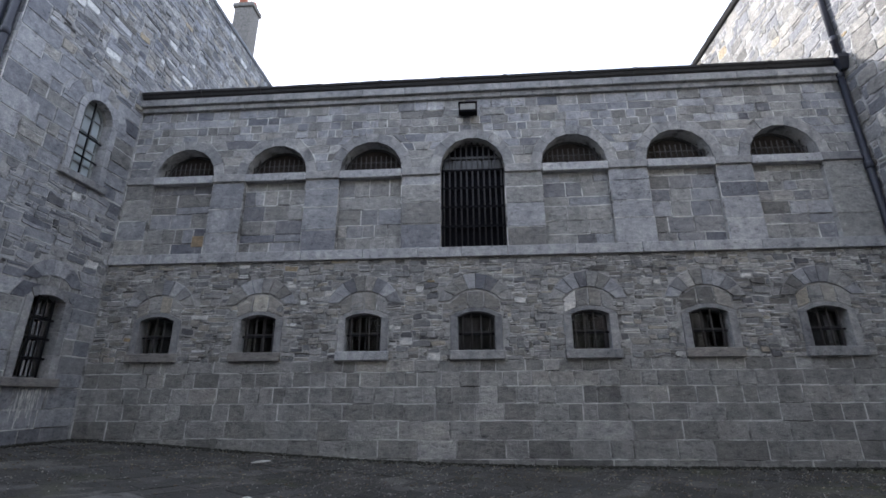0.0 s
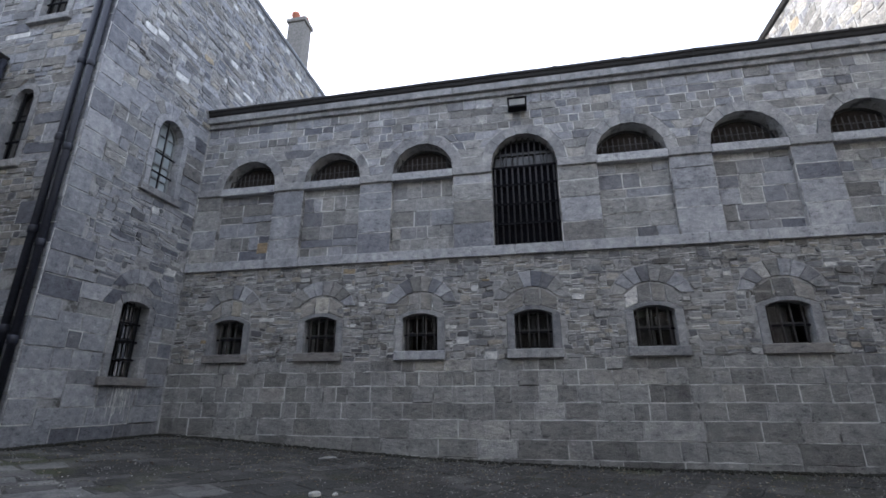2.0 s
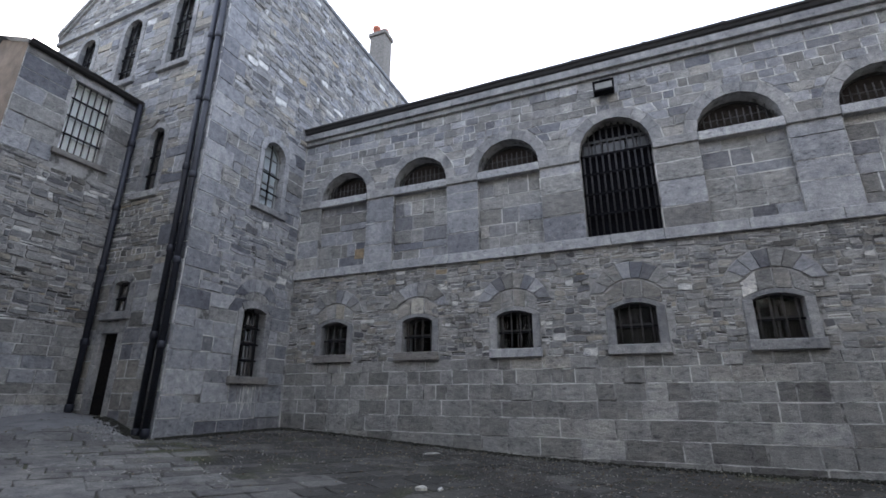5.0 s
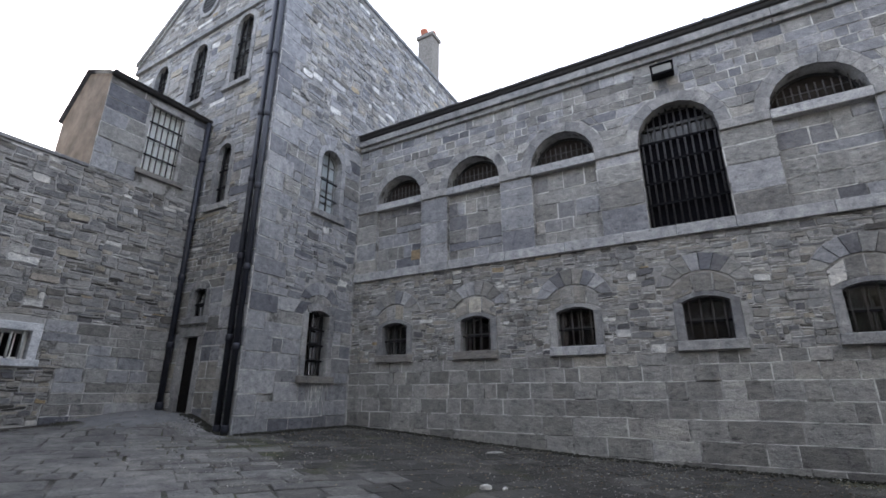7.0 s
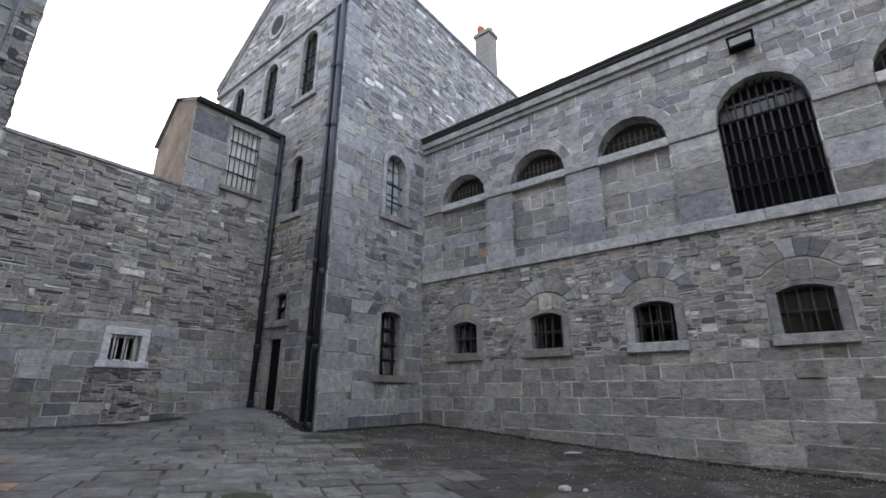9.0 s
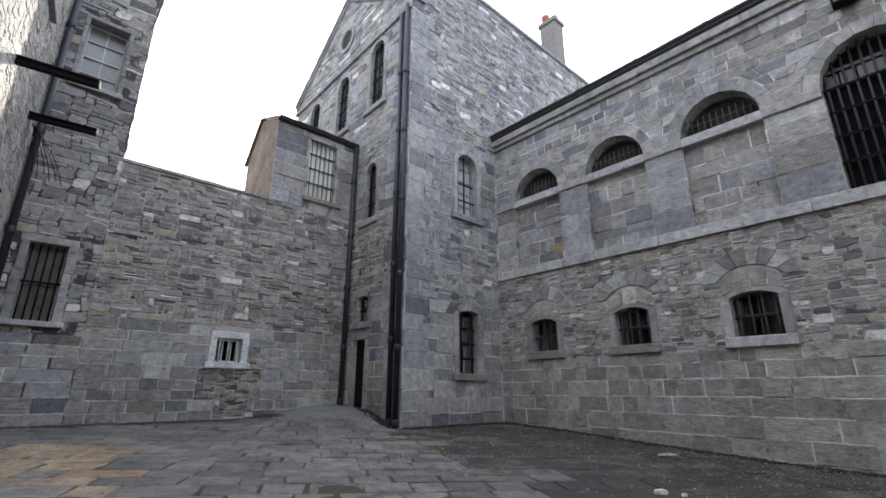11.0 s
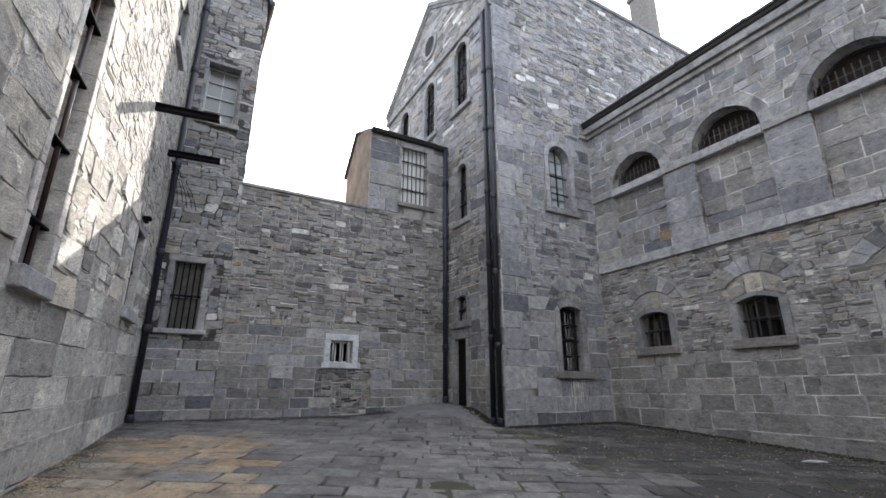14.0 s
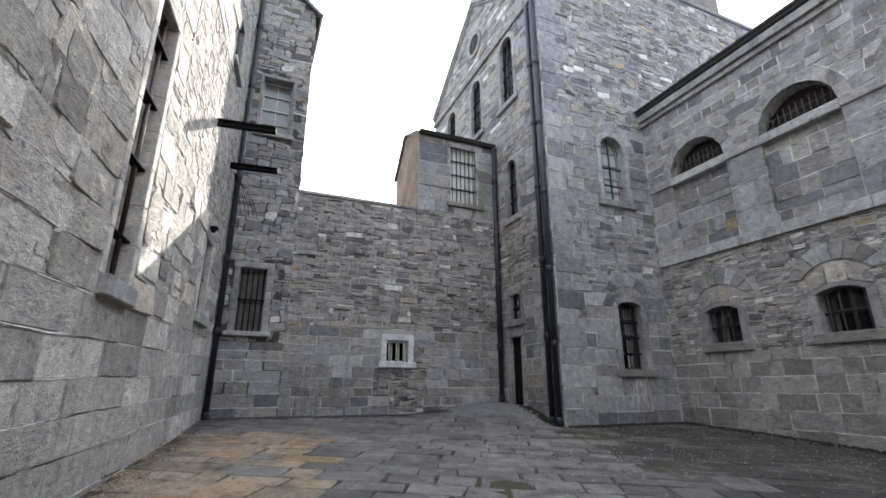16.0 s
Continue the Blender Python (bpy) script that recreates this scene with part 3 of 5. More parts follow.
def wedge(plane, inner, outer, d0, d1, k=0.975):
    """A block between two inner and two outer points of an arch."""
    bm = bmesh.new()
    ps = [inner[0], inner[1], outer[1], outer[0]]
    a = [bm.verts.new(plane(*p, d0)) for p in ps]
    cu, cv = sum(p[0] for p in ps) / 4, sum(p[1] for p in ps) / 4
    b = [bm.verts.new(plane(cu + (p[0] - cu) * k, cv + (p[1] - cv) * k, d1)) for p in ps]
    bm.faces.new(b)
    for i in range(4):
        bm.faces.new((a[i], a[(i + 1) % 4], b[(i + 1) % 4], b[i]))
    return bm


def ring_of_stones(plane, hole, n, width, parent, mat, d0=-0.004, d1=0.018, key=0.0, rng=None):
    """Voussoirs round the head of an opening."""
    inn, out = hole.arc(n, -0.004), hole.arc(n, width)
    for i in range(n):
        o0, o1 = out[i], out[i + 1]
        part("voussoir", wedge(plane, inn[i:i + 2], (o0, o1), d0, d1 + (rng.uniform(-0.004, 0.004) if rng else 0)), mat, parent)


def pane_fill(bm, plane, hole, d, inset=0.0, n=14):
    h = Hole(hole.uc, hole.hw - inset, hole.v0 + inset, hole.vs - (inset if hole.rise == 0 else 0), max(0.0, hole.rise - inset) if hole.rise else 0.0)
    vs = [bm.verts.new(plane(u, v, d)) for u, v in h.outline(n)]
    bm.faces.new(vs)
    return bm


def hole_frame(plane, hole, width, d0, d1):
    """A frame that lines the opening."""
    bm = bmesh.new()
    inner = Hole(hole.uc, hole.hw - width, hole.v0 + width, hole.vs - (width if hole.rise == 0 else 0), max(0.002, hole.rise - width) if hole.rise else 0.0)
    o, i = hole.outline(14), inner.outline(14)
    n = len(o)
    rows = [[bm.verts.new(plane(*p, d)) for p in loop] for loop, d in ((o, d1), (i, d1), (i, d0), (o, d0))]
    for a, b in ((0, 1), (1, 2), (2, 3)):
        for k in range(n):
            bm.faces.new((rows[a][k], rows[a][(k + 1) % n], rows[b][(k + 1) % n], rows[b][k]))
    return bm


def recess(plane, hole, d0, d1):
    """A box added behind an opening, closed at the back; its near-black is the unlit room."""
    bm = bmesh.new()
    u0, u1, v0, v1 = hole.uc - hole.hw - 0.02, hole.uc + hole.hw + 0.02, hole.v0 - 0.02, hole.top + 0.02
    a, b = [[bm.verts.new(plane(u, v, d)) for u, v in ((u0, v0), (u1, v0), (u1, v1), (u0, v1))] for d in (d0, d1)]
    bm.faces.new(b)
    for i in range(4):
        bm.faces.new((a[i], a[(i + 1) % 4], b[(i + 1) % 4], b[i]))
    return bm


WINDOWS = [0]


def window(plane, hole, depth, label, bars=4, rails=1, frame_mat=None, glazing=None, sash=(1, 2), bar_d=None, bar_r=0.012, top_gap=0.0, bar_mat=None, bar_top=None):
    """Frame, glazing bars, pane and iron grille in an opening of a wall."""
    WINDOWS[0] += 1
    w = new("window_%d" % WINDOWS[0])
    w.matrix_world = Matrix.Translation(plane(hole.uc, hole.v0, -depth))
    inv = w.matrix_world.inverted()
    made = []
    fm = frame_mat or FRAME_M
    made.append(part("window_frame", hole_frame(plane, hole, 0.035, -depth - 0.03, -depth + 0.02), fm, None))
    if glazing is not None:
        pane = part("pane", pane_fill(bmesh.new(), plane, hole, -depth - 0.012, 0.01), glazing, None)
        pane.visible_shadow = False
        made.append(pane)
    made.append(part("dark_recess", recess(plane, hole, -0.24, -0.95), ROOM_SHADE, None))
    nx, ny = sash
    for i in range(1, nx + 1):
        u = hole.uc - hole.hw + 2 * hole.hw * i / (nx + 1)
        top = next(v for v in np.arange(hole.top, hole.v0, -0.01) if hole.span(v) and hole.span(v)[0] <= u <= hole.span(v)[1])
        made.append(part("glazing_bar", box(bmesh.new(), plane, u - 0.008, u + 0.008, hole.v0, top, -depth - 0.008, -depth + 0.014), fm, None))
    for i in range(1, ny + 1):
        v = hole.v0 + (hole.top - hole.v0) * i / (ny + 1)
        s = hole.span(v)
        t = 0.016 if i == (ny + 1) // 2 else 0.008
        made.append(part("glazing_bar", box(bmesh.new(), plane, s[0], s[1], v - t, v + t, -depth - 0.006, -depth + 0.018), fm, None))
    bd = -(bar_d if bar_d is not None else depth * 0.55)
    for i in range(bars):
        u = hole.uc - hole.hw + 2 * hole.hw * (i + 0.5) / bars
        top = next((v for v in np.arange(hole.top, hole.v0, -0.01) if hole.span(v) and hole.span(v)[0] <= u <= hole.span(v)[1]), hole.vs)
        made.append(bar("bar", [plane(u, hole.v0 - 0.01, bd), plane(u, min(top - top_gap + 0.01, bar_top or 99), bd)], bar_r * K, bar_mat or IRON, None, 6))
    for i in range(rails):
        v = hole.v0 + (hole.vs - hole.v0) * (i + 1) / (rails + 1)
        s = hole.span(v)
        made.append(part("cross_bar", box(bmesh.new(), plane, s[0] - 0.01, s[1] + 0.01, v - 0.015, v + 0.015, bd - 0.007, bd + 0.007), IRON, None))
    for o in made:
        o.parent = w
        o.matrix_parent_inverse = inv
    return tagged(w, label, "window", "", "structure")


def dress(w, obs):
    inv = w.matrix_world.inverted()
    for o in obs:
        o.parent = w
        o.matrix_parent_inverse = inv


def downpipe(name, pts, r, label, collars):
    """A cast-iron rainwater pipe with collars."""
    e = new(name)
    e.matrix_world = Matrix.Translation(pts[0])
    inv = e.matrix_world.inverted()
    obs = [part("pipe", tube(bmesh.new(), pts, r, 12), PIPE, None, "", True)]
    a, b = pts[0], pts[-1]
    for k in collars:
        p = a.lerp(b, k)
        t = (b - a).normalized()
        obs.append(part("collar", tube(bmesh.new(), [p - t * 0.09, p - t * 0.07, p + t * 0.07, p + t * 0.09], [r * 1.05, r * 1.28, r * 1.28, r * 1.05], 12), PIPE, None, "", True))
    for o in obs:
        o.parent = e
        o.matrix_parent_inverse = inv
    return tagged(e, label, "pipe")

# ---------------------------------------------------------------- ground


def axis(lo, hi, step, far):
    a = list(np.arange(lo, hi + 1e-6, step))
    return [-far, -40, -15] + a + [15, 40, far]


def build_ground():
    xs, ys = axis(-9.0, 6.6, 0.12, 300), axis(-2.4, 7.4, 0.12, 300)
    verts = []
    for y in ys:
        for x in xs:
            z = ground(x, y) + 0.012 * noise.noise(Vector((x * 1.7, y * 1.7, 0.3))) + 0.006 * noise.noise(Vector((x * 6, y * 6, 2.1)))
            verts.append((x * K, y * K, z * K))
    nx = len(xs)
    faces = [(j * nx + i, j * nx + i + 1, (j + 1) * nx + i + 1, (j + 1) * nx + i) for j in range(len(ys) - 1) for i in range(nx - 1)]
    m, n, l, b = material("trodden_earth_and_grit", 0.95)
    geo = n.new("ShaderNodeNewGeometry")
    a = noise_node(n, l, 1.1, 7, 0.65, geo.outputs["Position"])
    c = noise_node(n, l, 22, 6, 0.7, geo.outputs["Position"])
    e = noise_node(n, l, 0.5, 3, 0.5, geo.outputs["Position"])
    r = ramp(n, [(0.36, (0.017, 0.016, 0.014)), (0.50, (0.036, 0.034, 0.030)), (0.64, (0.10, 0.097, 0.09))])
    l.new(a.outputs[0], r.inputs[0])
    r2 = ramp(n, [(0.35, (0.55, 0.55, 0.55)), (0.65, (1.35, 1.33, 1.3))])
    l.new(c.outputs[0], r2.inputs[0])
    r3 = ramp(n, [(0.52, (0, 0, 0)), (0.66, (1, 1, 1))])
    l.new(e.outputs[0], r3.inputs[0])
    col = mix(n, l, "MIX", r3.outputs[0], r.outputs[0], (0.040, 0.044, 0.020))
    l.new(mix(n, l, "MULTIPLY", 1.0, col, r2.outputs[0]), b.inputs["Base Color"])
    bp = n.new("ShaderNodeBump")
    bp.inputs["Strength"].default_value, bp.inputs["Distance"].default_value = 0.8, 0.03
    l.new(c.outputs[0], bp.inputs["Height"])
    l.new(bp.outputs[0], b.inputs["Normal"])
    g = poly_object("ground", verts, faces, m)
    for p in g.data.polygons:
        p.use_smooth = True
    return tagged(g, "dark trodden earth yard with grit and moss", "ground", "", "structure")


build_ground()

# ---------------------------------------------------------------- main range
CX = (-5.21, -3.50, -1.78, 0.01, 1.76, 3.52, 5.22)
NICHES = [Hole(c, 0.555, 3.37, 4.865, 0.555) for c in CX]
CELLS = [Hole(c, 0.29, 1.70, 2.235, 0.075) for c in CX]
rng = random.Random(7)

main_wall = backing("wall_north", MAIN, -6.28, 6.5, -0.3, 6.3, NICHES + CELLS, 0.34, MORTAR, "grey stone prison range with seven arched niches over seven cell windows")
mm = Masonry(main_wall, MAIN, (-4.6, 2.6, 0.0, 2.6), 11, rib_w=1.5)
mm.ridge = 0.55
cell_cut = [h.grown(0.12, 0.13, 0.10) for h in CELLS]
relief = [Hole(c, 0.60, 2.47, 2.48, 0.45) for c in CX]
arch_cut = [Hole(c, 0.735, 4.87, 4.88, 0.72) for c in CX]
mm.courses(-6.28, 6.5, -0.06, 1.56, (0.21, 0.27), (0.26, 0.72), [], ("ash",), 0.007, 0.003, wavy(0.014, 1), 0.03, 0.015, name="block")
mm.near = (-4.0, 2.2, 1.5, 2.6)
mm.limit = 295
mm.rubble(-6.28, 6.5, 1.56, 3.20, (0.034, 0.105), (0.06, 0.30), cell_cut + relief, ("grey", "warm", "grey"), 0.011, 0.0055, flat, gap_shade=0.05, crack=0.3)
# the walling between and over the niches
for a, b in zip((-6.28,) + tuple(c + 0.555 for c in CX), tuple(c - 0.555 for c in CX) + (6.5,)):
    mm.courses(a, b, 3.37, 4.70, (0.26, 0.46), (0.5, 0.9), [], ("blue", "blue", "blue", "ash"), 0.012, 0.004, flat, 0.01, 0.02, name="block")
mm.courses(-6.28, 6.5, 4.87, 6.23, (0.12, 0.19), (0.16, 0.42), arch_cut, ("ash", "blue", "ash", "blue", "slaty", "blue", "ash"), 0.008, 0.0035, wavy(0.006, 3), 0.03, 0.015, name="block")
mm.finish()


def band(parent, name, plane, u0, u1, v0, v1, d0, d1, mat, w=0.8, seed=3):
    """A moulded band laid in lengths."""
    r, u = random.Random(seed), u0
    while u < u1 - 0.01:
        e = min(u1, u + w * r.uniform(0.7, 1.3))
        if u1 - e < 0.25:
            e = u1
        slab(name, plane, u + 0.002, e - 0.002, v0, v1, d0, d1 + r.uniform(-0.003, 0.003), mat, parent, "", 0.007)
        u = e


band(main_wall, "string_course", MAIN, -6.28, 6.5, 3.20, 3.37, -0.01, 0.055, SILL, 0.9, 4)
imp = (-6.28,) + tuple(x for c in CX for x in (c - 0.555, c + 0.555)) + (6.5,)
for i in range(0, len(imp), 2):
    slab("impost", MAIN, imp[i], imp[i + 1], 4.715, 4.865, -0.10, 0.040, DRESSED, main_wall, "", 0.01)
band(main_wall, "cornice", MAIN, -6.28, 6.5, 6.23, 6.33, -0.01, 0.06, DRESSED, 0.9, 5)
band(main_wall, "cornice", MAIN, -6.28, 6.5, 6.33, 6.47, -0.05, 0.12, DRESSED, 0.9, 6)

INFILL = Plane(0, 7.29, (1, 0), (0, -1))
for i, c in enumerate(CX):
    niche = NICHES[i]
    if i == 3:
        w = window(MAIN, niche, 0.24, "tall arched opening closed by a black iron grille", 11, 0, FRAME_M, None, (0, 0), 0.16, 0.014, 0.0, GRILLE)
        obs = []
        for v in (3.80, 4.16, 4.52, 4.86):
            obs.append(part("cross_bar", box(bmesh.new(), MAIN, c - 0.56, c + 0.56, v - 0.018, v + 0.018, -0.175, -0.145), IRON, None))
        obs.append(slab("transom", MAIN, c - 0.55, c + 0.55, 5.10, 5.15, -0.22, -0.18, FRAME_M, None, "", 0.004))
        obs.append(slab("head_board", MAIN, c - 0.50, c + 0.50, 5.15, 5.36, -0.235, -0.215, BACK_DARK, None, "", 0.0))
        # Sheet added behind the bars; its black is the unlit inside.
        obs.append(slab("door_leaf", MAIN, c - 0.54, c + 0.54, 3.38, 4.86, -0.235, -0.215, BACK_DARK, None, "blackened leaf behind the grille", 0.0))
        for k in range(6):
            obs.append(slab("pane", MAIN, c - 0.53 + 0.178 * k, c - 0.53 + 0.178 * k + 0.16, 4.89, 5.09, -0.225, -0.215, DIM_PANE, None, "grimy pane of the fanlight", 0.0))
        dress(w, obs)
    else:
        panel = backing("niche_infill", MAIN, c - 0.555, c + 0.555, 3.37, 4.72, [], 0.2, MORTAR, "", -0.075, main_wall)
        pm = Masonry(panel, INFILL, (c - 0.6, c + 0.6, 3.3, 4.8), 40 + i, rib_w=1.6)
        pm.plane = Plane(0, 7.275, (1, 0), (0, -1))
        pm.wall = main_wall
        pm.courses(c - 0.555, c + 0.555, 3.37, 4.70, (0.14, 0.30), (0.22, 0.5), [], ("ash", "ash", "slaty", "blue"), 0.008, 0.0035, wavy(0.006, i), 0.03, 0.015, name="block")
        pm.finish()
        slab("sill", MAIN, c - 0.553, c + 0.553, 4.70, 4.85, -0.30, 0.045, SILL, main_wall, "", 0.01)
        slab("bar_rail", MAIN, c - 0.48, c + 0.48, 5.09, 5.105, -0.185, -0.175, BARS, main_wall, "", 0.0)
        lun = Hole(c, 0.553, 4.85, 4.866, 0.553)
        window(MAIN, lun, 0.27, "half-round lunette window behind upright iron bars", 12, 0, FRAME_M, DIM_INSIDE, (0, 0), 0.17, 0.010, 0.0, BARS, 5.22)
    ring_of_stones(MAIN, Hole(c, 0.555, 4.86, 4.865, 0.555), 9, 0.175, main_wall, DRESSED, -0.004, 0.020, 0, rng)

for i, c in enumerate(CX):
    h = CELLS[i]
    w = window(MAIN, h, 0.20, "small dark cell window with iron bars and stone surround", 4, 1, FRAME_M, GLASS, (1, 1), 0.10, 0.013, 0.0, BARS)
    obs = [slab("sill", MAIN, c - 0.42, c + 0.42, 1.565, 1.704, -0.12, 0.060, SILL if i == 2 else SILL_DARK if i in (0, 1, 5) else DRESSED, None, "", 0.01)]
    for s in (-1, 1):
        a, b = sorted((c + s * 0.286, c + s * 0.405))
        obs.append(slab("jamb", MAIN, a, b, 1.70, 2.235, -0.16, 0.024, DRESSED, None, "", 0.008))
    head = Hole(c, 0.40, 2.235, 2.236, 0.13)
    inn, out = h.arc(6, -0.004), [(c - 0.405, 2.235)] + head.arc(6)[1:-1] + [(c + 0.405, 2.235)]
    bm = bmesh.new()
    f = [[bm.verts.new(MAIN(*p, d)) for p in inn + out[::-1]] for d in (-0.16, 0.026)]
    nn = len(f[0])
    for k in range(6):
        for row in f:
            bm.faces.new((row[k], row[k + 1], row[nn - 2 - k], row[nn - 1 - k]))
    for k in range(nn):
        bm.faces.new((f[0][k], f[0][(k + 1) % nn], f[1][(k + 1) % nn], f[1][k]))
    obs.append(part("lintel", bm, DRESSED, None))
    dress(w, obs)
    o_arc, i_arc = Hole(c, 0.60, 2.47, 2.475, 0.455), Hole(c, 0.41, 2.475, 2.476, 0.19)
    o, n_ = o_arc.arc(8), i_arc.arc(8)
    for k in range(8):
        part("voussoir", wedge(MAIN, n_[k:k + 2], o[k:k + 2], -0.004, 0.020 + rng.uniform(-0.004, 0.004), 0.94), MATS[("blue", "ash", "blue", "slaty", "ash")[(k * 3 + i) % 5]][0], main_wall)
    lo, hi = head.arc(8), i_arc.arc(8)
    ns = 3 if i % 2 else 4
    for k in range(ns):
        a0, a1 = c - 0.39 + 0.78 * k / ns, c - 0.39 + 0.78 * (k + 1) / ns

        def at(u, base):
            q = abs(u - c)
            return 2.255 + 0.11 * (1 - (q / 0.41) ** 2) if base else 2.475 + 0.19 * (1 - (q / 0.41) ** 2) - 0.006

        v, f = stone_mesh(MAIN, [(a0, at(a0, 1)), (a1, at(a1, 1)), (a1, at(a1, 0)), (a0, at(a0, 0))], 0.010, 0.005, rng, flat, 0.02, 0.08)
        poly_object("stone", v, f, MATS["pale" if i == 1 and k == 1 else "ash" if k % 2 else "warm"][0], main_wall)


def gutter(name, plane, u0, u1, v0, d0, size, label, mat=GUTTER):
    """A moulded eaves gutter in cast lengths with joint collars."""
    prof = [(0, 0), (0.45, 0), (0.75, 0.25), (0.85, 0.6), (1.0, 0.72), (1.0, 1.0), (0.92, 1.0), (0.9, 0.75), (0.1, 0.75), (0, 1.0)]
    g = new(name)
    g.matrix_world = Matrix.Translation(plane((u0 + u1) / 2, v0, d0))
    count = max(1, round((u1 - u0) / 1.15))
    obs = []
    for i in range(count):
        a, b = u0 + (u1 - u0) * i / count, u0 + (u1 - u0) * (i + 1) / count
        for nm, p, q, s in (("gutter_length", a + 0.004, b - 0.004, 1.0), ("joint_collar", b - 0.03, b + 0.03, 1.07)):
            if nm == "joint_collar" and i == count - 1:
                continue
            bm = bmesh.new()
            sag = 0.006 * math.sin(i * 1.7)
            rows = [[bm.verts.new(plane(u, v0 + (y * s - (s - 1) * 0.5) * size + k, d0 + x * s * size)) for x, y in prof] for u, k in ((p, sag), (q, -sag))]
            m = len(prof)
            for k in range(m):
                bm.faces.new((rows[0][k], rows[0][(k + 1) % m], rows[1][(k + 1) % m], rows[1][k]))
            bm.faces.new(rows[0])
            bm.faces.new(rows[1])
            obs.append(part(nm, bm, mat, None))
    dress(g, obs)
    return tagged(g, label, "gutter")


gutter("eaves_gutter", MAIN, -6.27, 6.42, 6.47, 0.02, 0.145, "dark cast-iron gutter along the eaves of the range")


def roof(name, pts, faces, label, mat=SLATE):
    me = bpy.data.meshes.new(name)
    me.from_pydata([tuple(c * K for c in p) for p in pts], [], faces)
    me.materials.append(mat)
    return tagged(new(name, me), label, "roof", "", "structure")


def plain_walls(name, quads, label, mat=ROOM_SHADE):
    pts, fs = [], []
    for q in quads:
        fs.append(tuple(range(len(pts), len(pts) + len(q))))
        pts += q
    return roof(name, pts, fs, label, mat)


plain_walls("wall_range_rear", [[(-6.28, 10.9, -0.3), (6.5, 10.9, -0.3), (6.5, 10.9, 6.45), (-6.28, 10.9, 6.45)]], "plain rear wall of the range", MORTAR)
roof("roof_north", [(-6.28, 7.15, 6.50), (6.5, 7.15, 6.50), (6.5, 9.0, 7.1), (-6.28, 9.0, 7.1), (6.5, 10.9, 6.4), (-6.28, 10.9, 6.4)], [(0, 1, 2, 3), (3, 2, 4, 5)], "dark slate roof of the range")

# ---------------------------------------------------------------- gabled block
S_LOW, S_UP = Hole(6.27, 0.27, 1.30, 2.42, 0.07), Hole(6.27, 0.29, 4.43, 5.55, 0.29)
side_wall = backing("wall_gabled_block_side", SIDE, 4.725, 14.5, -0.2, 10.4, [S_LOW, S_UP], 0.34, MORTAR, "tall grey stone flank of the gabled block with two barred windows")
sm = Masonry(side_wall, SIDE, (4.6, 7.2, 0.0, 4.0), 21)
s_cut = [S_LOW.grown(0.13, 0.12, 0.10), S_UP.grown(0.12, 0.11, 0.12)]
quo = []
v, k = 0.10, 0
while v < 10.3:
    h = sm.rng.uniform(0.27, 0.36)
    L = 0.62 if k % 2 else 0.36
    L *= sm.rng.uniform(0.85, 1.15)
    sm.add([(4.715, v), (4.72 + L, v), (4.72 + L, v + h), (4.715, v + h)], "blue", 0.014, 0.004, flat, 0.01, 0.0, "quoin")
    quo.append(Hole(4.72 + L / 2, L / 2, v, v + h))
    v, k = v + h, k + 1
fan_o, fan_i = Hole(6.27, 0.50, 2.66, 2.665, 0.36), Hole(6.27, 0.30, 2.66, 2.665, 0.12)
zone = quo + s_cut + [Hole(6.27, 0.50, 2.60, 2.665, 0.36)]
sm.courses(4.72, 7.16, 0.1, 1.18, (0.25, 0.31), (0.35, 0.7), zone, ("blue", "blue", "ash", "blue", "blue", "slaty"), 0.008, 0.003, flat, 0.02, 0.01, name="block")
sm.courses(4.72, 7.16, 1.18, 2.75, (0.20, 0.30), (0.22, 0.55), zone, ("blue", "blue", "ash", "blue", "blue", "slaty"), 0.008, 0.0035, wavy(0.006, 6), 0.03, 0.015, name="block")
sm.rubble(4.72, 7.16, 2.75, 4.3, (0.05, 0.16), (0.09, 0.46), zone, ("grey", "blue", "blue"), 0.009, 0.0045, flat, gap_shade=0.05, crack=0.2)
sm.courses(4.72, 7.16, 4.3, 6.2, (0.12, 0.28), (0.2, 0.5), zone, ("blue", "blue", "ash"), 0.008, 0.006, wavy(0.008, 6), 0.03, 0.08, 0.15)
sm.rubble(4.72, 14.5, 6.2, 10.36, (0.046, 0.14), (0.09, 0.42), zone, ("grey", "warm", "grey", "blue"), 0.011, 0.005, flat, gap_shade=0.16, crack=0.45)
# white lime runs under the lower sill
for k in range(22):
    u = 6.27 + sm.rng.gauss(0, 0.20)
    v, e = 1.17 - sm.rng.uniform(0.0, 0.05), sm.rng.uniform(0.12, 0.42)
    while e > 0:
        sm.rib((u, v), (u + sm.rng.uniform(-0.012, 0.012), v - 0.10), 0.010, flat)
        v, e = v - 0.10, e - 0.10
sm.finish()


